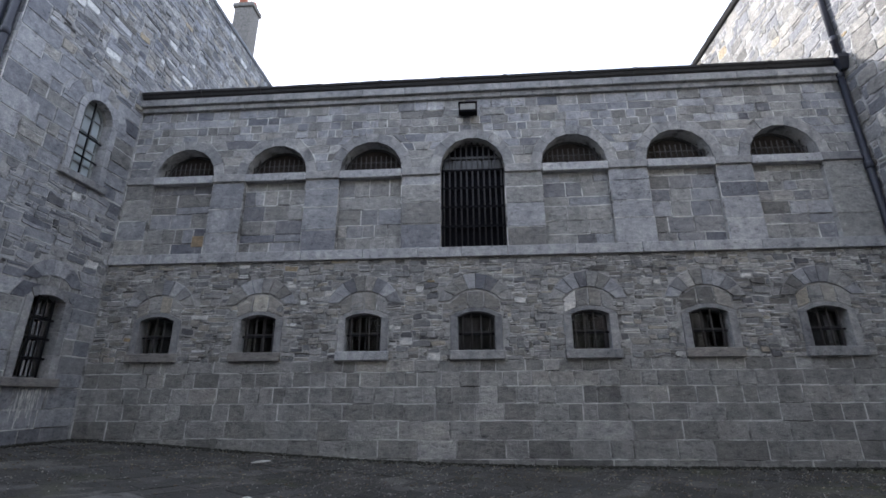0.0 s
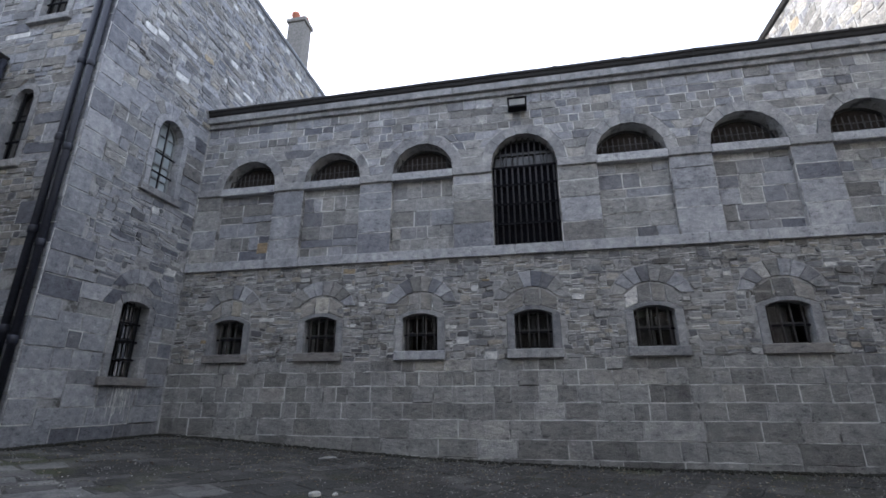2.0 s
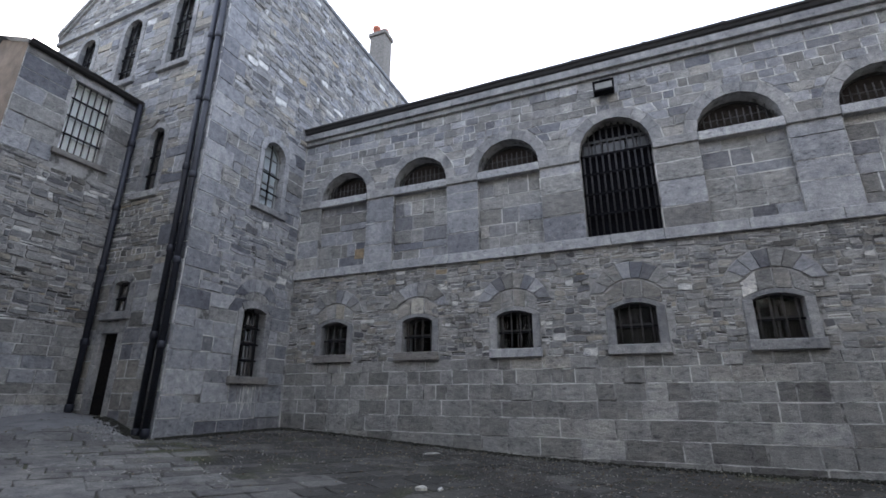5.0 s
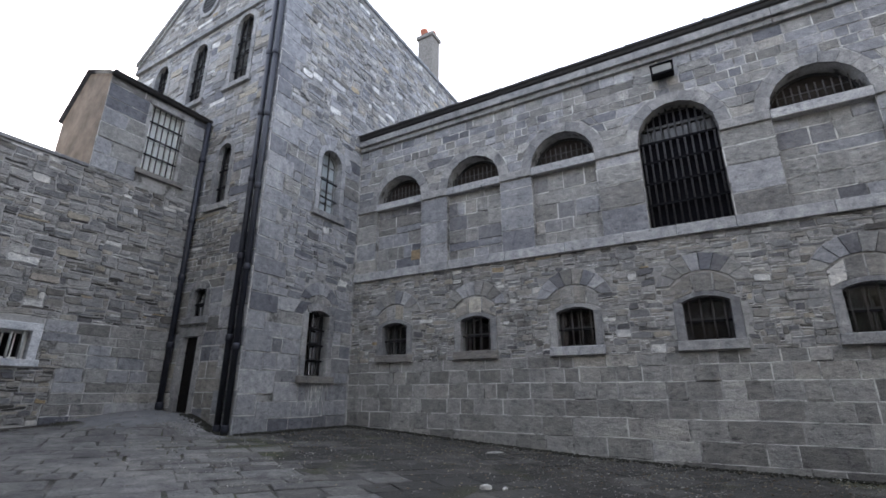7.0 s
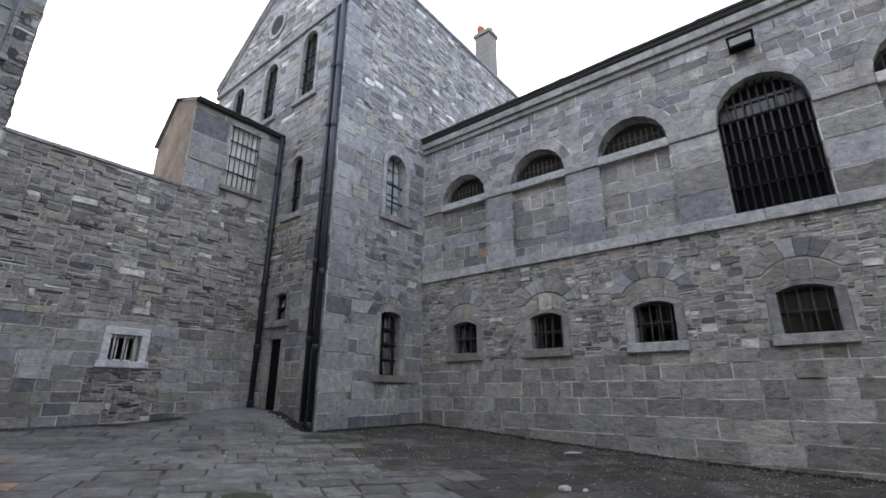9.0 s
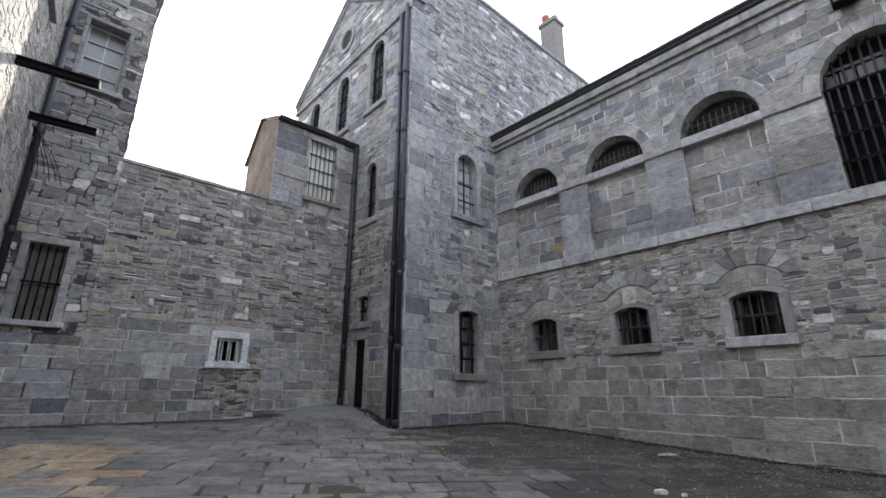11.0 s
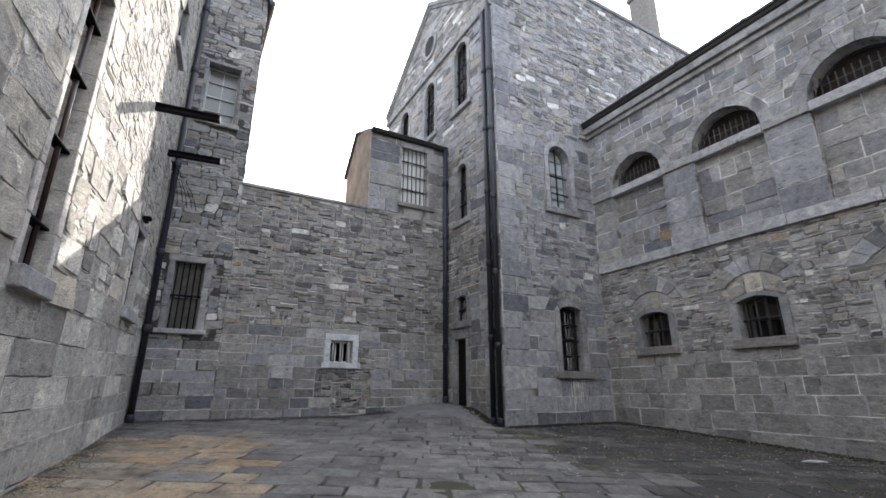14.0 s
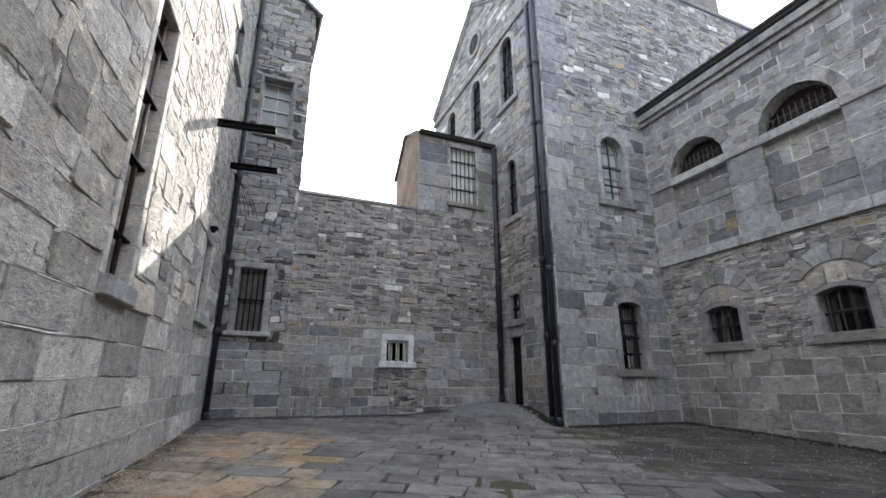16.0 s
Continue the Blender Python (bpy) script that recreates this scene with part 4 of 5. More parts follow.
def arch_window(plane, h, depth, label, wall, bars, rails, sash, jamb=0.12, sill_mat=DRESSED, sill_h=0.12, n=7, flatring=False, frame_mat=None, glazing=GLASS, proud=0.02, bar_d=None, over=None, bar_mat=None, bar_r=0.012, ring_mat=None):
    ring_mat = ring_mat or DRESSED
    w = window(plane, h, depth, label, bars, rails, frame_mat, glazing, sash, bar_d, bar_r, 0.0, bar_mat)
    over = jamb * 1.35 if over is None else over
    obs = [slab("sill", plane, h.uc - h.hw - over, h.uc + h.hw + over, h.v0 - sill_h, h.v0 + 0.004, -depth * 0.7, 0.07, sill_mat, None, "", 0.01)]
    k, v = 0, h.v0
    while v < h.vs - 0.01:
        e = min(h.vs, v + 0.34)
        if h.vs - e < 0.12:
            e = h.vs
        for s in (-1, 1):
            a, b = sorted((h.uc + s * (h.hw - 0.004), h.uc + s * (h.hw + jamb * (1.0 if (k + (s > 0)) % 2 else 0.85))))
            obs.append(slab("jamb", plane, a, b, v + 0.002, e - 0.002, -depth * 0.8, proud, ring_mat, None, "", 0.006))
        v, k = e, k + 1
    if h.rise > 0:
        inn, out = h.arc(n, -0.004), h.arc(n, jamb)
        for i in range(n):
            obs.append(part("voussoir", wedge(plane, inn[i:i + 2], out[i:i + 2], -depth * 0.5, proud), ring_mat, None))
    else:
        obs.append(slab("lintel", plane, h.uc - h.hw - jamb, h.uc + h.hw + jamb, h.vs - 0.004, h.vs + jamb, -depth * 0.8, proud, DRESSED, None, "", 0.008))
    dress(w, obs)
    return w


fo, fi = fan_o.arc(7), fan_i.arc(7)
for k in range(7):
    part("voussoir", wedge(SIDE, fi[k:k + 2], fo[k:k + 2], -0.004, 0.010), MATS["blue"][0], side_wall)
for k in range(3):
    vv, ff = stone_mesh(SIDE, [(5.99 + 0.187 * k, 2.60), (6.177 + 0.187 * k, 2.60), (6.177 + 0.187 * k, 2.70 + 0.06 * (k < 2)), (5.99 + 0.187 * k, 2.70 + 0.06 * (k > 0))], 0.006, 0.004, rng, flat, 0.02, 0.1)
    poly_object("stone", vv, ff, MATS["ash"][0], side_wall)
arch_window(SIDE, S_LOW, 0.20, "tall barred ground-floor window with a pale blind behind the glass", side_wall, 4, 3, (1, 3), 0.13, SILL_DARK, frame_mat=FRAME_M)
arch_window(SIDE, S_UP, 0.17, "round-headed upper window with black bars in a pale stone arch", side_wall, 1, 2, (2, 4), 0.12, DRESSED, frame_mat=FRAME_G, glazing=PALE_PANE, proud=0.03, ring_mat=SILL)
hood_i, hood_o = S_UP.arc(9, 0.122), S_UP.arc(9, 0.34)
for k in range(9):
    part("voussoir", wedge(SIDE, hood_i[k:k + 2], hood_o[k:k + 2], -0.004, 0.011), MATS["ash" if k in (2, 5) else "blue"][0], side_wall)

# gable front
GC, GW = -9.05, 2.77


def gable(u):
    return 11.12 - 0.715 * abs(u - GC)


F_DOOR, F_LOW = Hole(-7.65, 0.20, 0.5, 1.93), Hole(-7.60, 0.19, 2.25, 2.72, 0.05)
F_UP = Hole(-7.53, 0.19, 4.33, 5.42, 0.19)
F_HIGH = [Hole(c, 0.27, 7.02, t - 0.27, 0.27) for c, t in ((-7.53, 8.72), (-9.05, 8.60), (-10.57, 8.60))]
front_wall = backing("wall_gabled_block_front", FRONT, -11.82, -6.29, -0.2, gable, [F_DOOR, F_LOW, F_UP] + F_HIGH, 0.30, MORTAR, "gabled grey stone front with round-headed barred windows")
fm_ = Masonry(front_wall, FRONT, (-8.2, -6.3, 0.4, 4.0), 31)
f_cut = [F_DOOR.grown(0.12, 0.3, 0.14), F_LOW.grown(0.12, 0.10, 0.10), F_UP.grown(0.10, 0.10, 0.10)] + [h.grown(0.12, 0.10, 0.12) for h in F_HIGH]
oc_cut = [Hole(GC, 0.38, 9.40, 9.76, 0.38)]
fq = []
v, k = 0.10, 0
while v < 8.7:
    h = fm_.rng.uniform(0.27, 0.36)
    L = (0.36 if k % 2 else 0.62) * fm_.rng.uniform(0.85, 1.15)
    fm_.add([(-6.28 - L, v), (-6.275, v), (-6.275, v + h), (-6.28 - L, v + h)], "blue", 0.014, 0.004, flat, 0.01, 0.0, "quoin")
    fq.append(Hole(-6.28 - L / 2, L / 2, v, v + h))
    v, k = v + h, k + 1
fm_.courses(-8.2, -6.28, 0.3, 2.9, (0.2, 0.3), (0.25, 0.6), f_cut + fq, ("warm", "ash", "blue"), 0.008, 0.005, flat, 0.02, 0.04, name="block")
fm_.courses(-8.2, -6.28, 2.9, 4.3, (0.05, 0.12), (0.12, 0.4), f_cut + fq, ("grey", "warm"), 0.014, 0.006, wavy(0.01, 3), 0.05, 0.2, 0.1)
fm_.courses(-11.82, -6.28, 4.3, 8.8, (0.08, 0.22), (0.16, 0.5), f_cut + fq, ("grey", "blue", "warm"), 0.014, 0.006, wavy(0.01, 3), 0.05, 0.15, 0.15)
fm_.courses(-11.6, -6.5, 8.92, 11.0, (0.07, 0.14), (0.15, 0.45), oc_cut, ("grey", "warm"), 0.014, 0.006, wavy(0.01, 4), 0.05, 0.2, 0.1, clip=lambda u, t: t < gable(u) - 0.06)
fm_.finish()
band(front_wall, "string_course", FRONT, -11.85, -6.28, 8.80, 8.92, -0.01, 0.07, DRESSED, 0.9, 8)
# raking copings
for sgn in (-1, 1):
    bm = bmesh.new()
    u_end = GC + sgn * GW
    for a, b, d0, d1 in ((-0.02, 0.10, -0.35, 0.09), (-0.10, -0.02, -0.02, 0.05)):
        ps = [(GC, 11.12), (u_end + sgn * 0.06, gable(u_end + sgn * 0.06))]
        vs = [bm.verts.new(FRONT(u, z + o, d)) for d in (d0, d1) for u, z in ps for o in (a, b)]
        for f in ((0, 1, 3, 2), (4, 6, 7, 5), (0, 4, 5, 1), (2, 3, 7, 6), (1, 5, 7, 3), (0, 2, 6, 4)):
            bm.faces.new([vs[i] for i in f])
    part("coping", bm, DRESSED, front_wall)
arch_window(FRONT, F_LOW, 0.09, "small square window over the door with bars", front_wall, 2, 1, (1, 1), 0.11)
arch_window(FRONT, F_UP, 0.10, "narrow round-headed window with black bars", front_wall, 2, 2, (1, 2), 0.10, glazing=None)
for h in F_HIGH:
    arch_window(FRONT, h, 0.10, "tall round-headed gable window with black bars", front_wall, 3, 3, (2, 3), 0.12, glazing=None)
oc = new("window_oculus")
oc.matrix_world = Matrix.Translation(FRONT(GC, 9.77))
obs = []
circ = [(GC + 0.27 * math.cos(i * math.tau / 16), 9.77 + 0.27 * math.sin(i * math.tau / 16)) for i in range(17)]
circ2 = [(GC + 0.38 * math.cos(i * math.tau / 16), 9.77 + 0.38 * math.sin(i * math.tau / 16)) for i in range(17)]
for i in range(16):
    obs.append(part("voussoir", wedge(FRONT, circ[i:i + 2], circ2[i:i + 2], -0.004, 0.045), DRESSED, None))
bm = bmesh.new()
bm.faces.new([bm.verts.new(FRONT(*p, 0.012)) for p in circ[:-1]])
obs.append(part("louvre_board", bm, FRAME_M, None))
for i in range(5):
    v = 9.58 + 0.09 * i
    w_ = math.sqrt(0.26 ** 2 - (v - 9.77) ** 2)
    obs.append(part("louvre", box(bmesh.new(), FRONT, GC - w_, GC + w_, v, v + 0.02, 0.012, 0.035), FRAME_M, None))
dress(oc, obs)
tagged(oc, "round louvred opening in the gable with stone ring", "window", "", "structure")

# doorway: frame stones and a boarded door set back, near-black for the opening's shade
door = new("door_1")
door.matrix_world = Matrix.Translation(FRONT(-7.65, 0.70, -0.2))
obs = []
for s in (-1, 1):
    for k, (a, b) in enumerate(((0.45, 0.95), (0.95, 1.45), (1.45, 1.93))):
        e0, e1 = sorted((-7.65 + s * 0.196, -7.65 + s * (0.30 + 0.03 * (k % 2))))
        obs.append(slab("jamb", FRONT, e0, e1, a, b - 0.003, -0.06, 0.02, DRESSED, None, "", 0.006))
obs.append(slab("lintel", FRONT, -8.0, -7.30, 1.926, 2.10, -0.2, 0.025, DRESSED, None, "", 0.008))
for i in range(4):
    obs.append(slab("plank", FRONT, -7.85 + 0.1 * i + 0.002, -7.85 + 0.1 * (i + 1) - 0.002, 0.6, 1.93, -0.09, -0.06, DOOR_M, None, "", 0.003))
for v in (0.95, 1.65):
    obs.append(slab("strap_hinge", FRONT, -7.85, -7.52, v, v + 0.03, -0.06, -0.053, IRON, None, "", 0.0))
dress(door, obs)
tagged(door, "narrow dark boarded door set deep in a stone doorway", "door", "", "structure")

# body of the block behind its front
roof("roof_gabled_block", [(-11.82, 4.75, 9.13), (GC, 4.75, 11.1), (-6.3, 4.75, 9.13), (-11.82, 5.6, 9.13), (GC, 5.6, 11.1), (-6.3, 5.6, 9.13)], [(0, 1, 4, 3), (1, 2, 5, 4)], "slate roof behind the gable")
roof("roof_rear_block", [(-6.24, 5.6, 10.4), (-6.24, 14.5, 10.4), (-9.05, 14.5, 12.0), (-9.05, 7.0, 12.0), (-11.8, 14.5, 10.4), (-11.8, 5.6, 10.4)], [(0, 1, 2, 3), (3, 2, 4, 5), (0, 3, 5)], "slate roof of the taller rear block")
plain_walls("wall_block_rear", [[(-11.82, 4.72, -0.2), (-11.82, 14.5, -0.2), (-11.82, 14.5, 10.4), (-11.82, 5.6, 10.4), (-11.82, 5.6, 9.1), (-11.82, 4.72, 9.1)], [(-11.8, 14.5, -0.2), (-6.28, 14.5, -0.2), (-6.28, 14.5, 10.4), (-11.8, 14.5, 10.4)], [(-11.8, 5.6, 9.1), (-6.3, 5.6, 9.1), (-6.3, 5.6, 10.4), (-11.8, 5.6, 10.4)]], "plain rear walls of the gabled block", MORTAR)
gutter("eaves_gutter", SIDE, 5.6, 14.4, 10.38, 0.0, 0.065, "thin grey lead gutter along the eaves of the tall block", LEAD)

# chimney
ch = new("chimney")
ch.matrix_world = Matrix.Translation(Vector((-6.8, 10.6, 10.4)) * K)
CH = Plane(-6.45, 0, (0, 1), (1, 0))
obs = [part("shaft", box(bmesh.new(), CH, 10.45, 10.92, 10.2, 12.25, -0.55, 0.0, 0.01), BRICK, None), part("chimney_cap", box(bmesh.new(), CH, 10.40, 10.97, 12.25, 12.40, -0.60, 0.05, 0.02), BRICK, None)]
for y, hgt, dd in ((10.62, 0.36, -0.42), (10.72, 0.22, -0.16)):
    p = CH(y, 12.40, dd)
    obs.append(part("chimney_pot", tube(bmesh.new(), [p, p + Vector((0, 0, hgt * 0.7 * K)), p + Vector((0, 0, hgt * 0.75 * K)), p + Vector((0, 0, hgt * K))], [0.2, 0.17, 0.22, 0.2], 12), TERRA, None, "", True))
dress(ch, obs)
tagged(ch, "tall stone chimney stack with orange clay pots", "chimney")

# ---------------------------------------------------------------- west wall and lean-to
B_WIN, SH_WIN = Hole(2.53, 0.205, 1.44, 1.83), Hole(3.90, 0.30, 4.72, 6.02)
west_wall = backing("wall_west", BACK, 0.57, 4.72, -0.2, 4.46, [B_WIN], 0.30, MORTAR, "high rubble yard wall with dressed lower courses and a small white window")
wm = Masonry(west_wall, BACK, (0.6, 4.7, 0.3, 4.4), 51, rib_w=0.9)
wm.ridge = 0.15
b_cut = [B_WIN.grown(0.11, 0.10, 0.11)]
patch = [Hole(3.02, 0.15, 1.34, 1.62), Hole(2.60, 0.50, 0.86, 1.34), Hole(2.72, 0.32, 0.58, 0.86)]
wm.courses(0.57, 4.72, 0.35, 2.02, (0.14, 0.205), (0.26, 0.66), b_cut + patch, ("blue", "ash", "ash"), 0.008, 0.0035, wavy(0.012, 12), 0.03, 0.015, name="block")
wm.rib_w = 1.7
wm.rubble(0.57, 4.72, 2.02, 4.40, (0.036, 0.125), (0.075, 0.34), [], ("grey", "grey", "warm"), 0.012, 0.004, flat, gap_shade=0.15, crack=0.45)
for h in patch:
    wm.rubble(h.uc - h.hw, h.uc + h.hw, h.v0, h.vs, (0.038, 0.085), (0.07, 0.26), b_cut, ("warm", "slaty", "warm", "grey"), 0.014, 0.006, flat, gap_shade=0.25, crack=0.6)
wm.finish()
band(west_wall, "coping", BACK, 0.57, 2.88, 4.42, 4.48, -0.30, 0.03, DRESSED, 0.6, 9)
w = window(BACK, B_WIN, 0.14, "small barred window in a white-painted stone frame", 3, 0, FRAME_W, GLASS, (2, 0), 0.05, 0.018, 0.0, FRAME_S)
obs = [slab("sill", BACK, 2.18, 2.88, 1.345, 1.444, -0.10, 0.05, PAINTED, None, "", 0.008), slab("lintel", BACK, 2.22, 2.84, 1.826, 1.94, -0.10, 0.02, PAINTED, None, "", 0.008)]
for a, b in ((2.22, 2.329), (2.731, 2.84)):
    obs.append(slab("jamb", BACK, a, b, 1.44, 1.83, -0.10, 0.02, PAINTED, None, "", 0.006))
dress(w, obs)

shed_wall = backing("wall_lean_to", BACK, 2.88, 4.72, 4.46, 6.20, [SH_WIN], 0.22, MORTAR, "upper lean-to of pale ashlar on top of the yard wall")
shm = Masonry(shed_wall, BACK, (2.8, 4.8, 4.4, 6.3), 52)
shm.courses(2.88, 4.72, 4.46, 6.18, (0.20, 0.28), (0.25, 0.6), [SH_WIN.grown(0.05, 0.10, 0.04)], ("blue", "ash", "blue"), 0.007, 0.004, flat, 0.012, 0.02, name="block")
shm.finish()
w = window(BACK, SH_WIN, 0.10, "large white-glazed window behind a black iron grille", 6, 3, FRAME_W, SKY_GLASS, (2, 3), 0.03, 0.010, 0.0)
bpy.data.objects.remove(next(o for o in w.children if o.name.startswith("dark_recess")))
dress(w, [slab("sill", BACK, 3.52, 4.36, 4.63, 4.724, -0.08, 0.06, SILL_DARK, None, "", 0.008), slab("lintel", BACK, 3.55, 4.25, 6.016, 6.13, -0.08, 0.015, DRESSED, None, "", 0.006)])
plain_walls("wall_lean_to_flank", [[(-8.16, 2.88, 4.40), (-8.16, 2.88, 6.20), (-9.05, 2.88, 6.55), (-9.72, 2.88, 5.75), (-9.72, 2.88, 4.40)]], "brown rendered flank of the lean-to", RENDER)
plain_walls("wall_lean_to_rear", [[(-9.72, 2.88, 4.4), (-9.72, 4.72, 4.4), (-9.72, 4.72, 5.75), (-9.72, 2.88, 5.75)]], "plain rear wall of the lean-to", RENDER)
roof("roof_lean_to", [(-8.10, 2.82, 6.22), (-8.10, 4.72, 6.22), (-9.05, 4.72, 6.60), (-9.05, 2.82, 6.60)], [(0, 1, 2, 3)], "small slate roof of the lean-to")
# Unseen glass slope, added so that sky brightens the window in front.
light = roof("added_sky_slope", [(-9.05, 4.72, 6.60), (-9.05, 2.95, 6.60), (-9.78, 2.95, 5.74), (-9.78, 4.72, 5.74)], [(0, 1, 2, 3)], "glazed rear slope of the lean-to roof", GLASS)
light.visible_shadow = False
roof("roof_lean_to_edge", [(-9.05, 2.95, 6.60), (-9.05, 2.82, 6.60), (-9.78, 2.82, 5.74), (-9.78, 2.95, 5.74)], [(0, 1, 2, 3)], "slate verge of the lean-to roof")
gutter("eaves_gutter", BACK, 2.86, 4.68, 6.16, 0.02, 0.09, "dark gutter on the lean-to")

# ---------------------------------------------------------------- south-west building
E_LOW, E_UP = Hole(-0.02, 0.215, 1.87, 2.94), Hole(0.02, 0.27, 5.50, 6.68)
def eaves_line(u):
    return 8.42 + 0.85 * (0.57 - u)


end_wall = backing("wall_south_west_end", BACK, -0.56, 0.57, -0.2, eaves_line, [E_LOW, E_UP], 0.26, MORTAR_DULL, "narrow end wall of grey rubble and ashlar with two windows")
em = Masonry(end_wall, BACK, (-0.6, 0.6, 0.3, 9.0), 61)
e_cut = [E_LOW.grown(0.11, 0.08, 0.11), E_UP.grown(0.04, 0.09, 0.12)]
em.courses(-0.50, 0.57, 0.35, 1.72, (0.14, 0.205), (0.26, 0.6), [], ("blue", "ash", "ash"), 0.008, 0.0035, flat, 0.03, 0.015, name="block")
em.rubble(-0.50, 0.57, 1.72, 9.3, (0.055, 0.19), (0.11, 0.45), e_cut, ("grey", "grey", "warm", "blue"), 0.009, 0.005, flat, clip=lambda u, t: t < eaves_line(u) - 0.02, gap_shade=0.04, crack=0.25)
em.finish()
arch_window(BACK, E_LOW, 0.18, "barred ground-floor window in a pale stone frame", end_wall, 5, 1, (1, 1), 0.10, SILL, 0.07, frame_mat=FRAME_G, glazing=DIM_PANE)
arch_window(BACK, E_UP, 0.20, "white sash window with small panes in a stone frame", end_wall, 0, 0, (1, 3), 0.06, DRESSED, 0.08, frame_mat=FRAME_S, glazing=GREY_PANE)
north_ret = Plane(0, 0.57, (-1, 0), (0, 1))
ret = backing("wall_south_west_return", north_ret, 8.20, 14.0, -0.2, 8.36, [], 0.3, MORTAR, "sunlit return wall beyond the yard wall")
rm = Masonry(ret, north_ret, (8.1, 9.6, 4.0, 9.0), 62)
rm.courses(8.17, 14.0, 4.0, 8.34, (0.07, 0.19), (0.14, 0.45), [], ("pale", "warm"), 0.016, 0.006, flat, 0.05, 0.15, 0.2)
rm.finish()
gutter("eaves_gutter", north_ret, 8.0, 14.0, 8.25, 0.02, 0.11, "dark gutter on the return wall")

L_RISE = -0.030


def left_wave(u, v):
    k = 1 - smooth01((v - 1.6) / 1.6)
    return L_RISE * (u + 5.0) * k + 0.012 * noise.noise(Vector((u * 1.1, v * 1.2, 9.0))) + 0.028 * smooth01((v - 1.6) / 0.4) * (noise.noise(Vector((u * 1.2, v * 1.4, 3.0))) + 0.7 * noise.noise(Vector((u * 3.6, v * 3.2, 6.0))))


L1, L2, L3 = Hole(-3.91, 0.24, 1.73, 4.14), Hole(-6.85, 0.23, 1.94, 2.94), Hole(-6.80, 0.24, 5.75, 6.62)
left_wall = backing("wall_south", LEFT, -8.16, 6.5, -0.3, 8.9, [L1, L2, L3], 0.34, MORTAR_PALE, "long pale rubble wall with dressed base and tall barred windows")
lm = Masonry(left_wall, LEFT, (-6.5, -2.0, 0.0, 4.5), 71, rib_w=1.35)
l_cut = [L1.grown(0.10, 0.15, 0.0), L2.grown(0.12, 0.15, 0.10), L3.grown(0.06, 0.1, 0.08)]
lm.courses(-8.16, 6.5, -0.1, 1.62, (0.215, 0.27), (0.40, 0.95), l_cut, ("clay", "sand_lift", "clay"), 0.006, 0.0035, left_wave, 0.03, 0.015, name="block")
lm.courses(-8.16, -4.6, 1.62, 2.7, (0.09, 0.24), (0.14, 0.48), l_cut, ("clay", "pale", "sand_lift"), 0.010, 0.005, left_wave, 0.06, 0.10, 0.4)
# Paler stones stand for light on this shaded stretch; the sunlit one stays darker.
lm.rubble(-4.6, -0.8, 1.62, 8.85, (0.06, 0.22), (0.09, 0.42), l_cut, ("sand_lift", "sand_lift", "sand_lift", "pale"), 0.009, 0.010, left_wave, gap_shade=0.03, crack=0.6)
lm.rubble(-8.16, -4.6, 2.7, 8.85, (0.042, 0.15), (0.06, 0.26), l_cut, ("clay", "pale", "clay"), 0.007, 0.006, left_wave, gap_shade=0.04, crack=0.15)
lm.courses(-0.8, 6.5, 1.62, 8.85, (0.14, 0.30), (0.3, 0.7), l_cut, ("sand_lift", "pale", "sand_lift"), 0.014, 0.006, left_wave, 0.10, 0.14)
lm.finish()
for h, lab, nb, nr in ((L1, "very tall narrow window with long iron bars", 2, 0), (L2, "narrow window with plain stone jambs", 2, 1), (L3, "small upper window in the sunlit wall", 2, 1)):
    w = arch_window(LEFT, h, 0.23, lab, left_wall, nb, nr, (1, 2), 0.09, SILL, 0.14 if h is not L3 else 0.09, proud=0.012, bar_d=0.075 if h is L1 else 0.06, over=0.05 if h is L1 else None, bar_mat=RED_BAR if h is L1 else None, bar_r=0.020 if h is L1 else 0.012, ring_mat=None if h is L3 else TRIM)
    if h is L1:
        dress(w, [slab("cross_bar", LEFT, h.uc - h.hw - 0.02, h.uc + h.hw + 0.02, v - 0.010, v + 0.010, -0.115, -0.035, IRON, None, "flat iron cross bar", 0.004) for v in (2.10, 2.72, 3.30, 3.82)])
roof("roof_south_west", [(-8.06, 0.70, 8.31), (-14, 0.70, 8.31), (-14, -3.2, 11.62), (-8.06, -3.2, 11.62), (-8.06, 0.70, 8.39), (-14, 0.70, 8.39), (-14, -3.2, 11.70), (-8.06, -3.2, 11.70)], [(0, 1, 2, 3), (4, 5, 6, 7), (0, 4, 7, 3), (0, 1, 5, 4)], "dark slate roof over the south-west building")
plain_walls("wall_south_rear", [[(-8.16, -0.85, 8.9), (6.5, -2.32, 8.9), (6.5, -6, 8.9), (-8.16, -6, 8.9)]], "plain flat roof behind the south wall", SLATE)

# two iron beams reaching out of the sunlit wall
for u, tip in ((-6.20, 0.74), (-7.50, 0.72)):
    b = new("iron_beam")
    b.matrix_world = Matrix.Translation(LEFT(u, 4.43, 0))
    bm = bmesh.new()
    box(bm, LEFT, u - 0.042, u + 0.042, 4.462, 4.476, -0.05, tip)
    box(bm, LEFT, u - 0.042, u + 0.042, 4.392, 4.406, -0.05, tip)
    box(bm, LEFT, u - 0.012, u + 0.012, 4.406, 4.462, -0.05, tip)
    o = part("beam", bm, IRON, None)
    bm = bmesh.new()
    box(bm, LEFT, u - 0.04, u + 0.04, 4.394, 4.474, tip, tip + 0.012)
    e = part("end_plate", bm, SILL, None, "bare bright end plate")
    dress(b, [o, e])
    tagged(b, "black iron beam projecting from the wall", "beam", "iron beams on the wall")

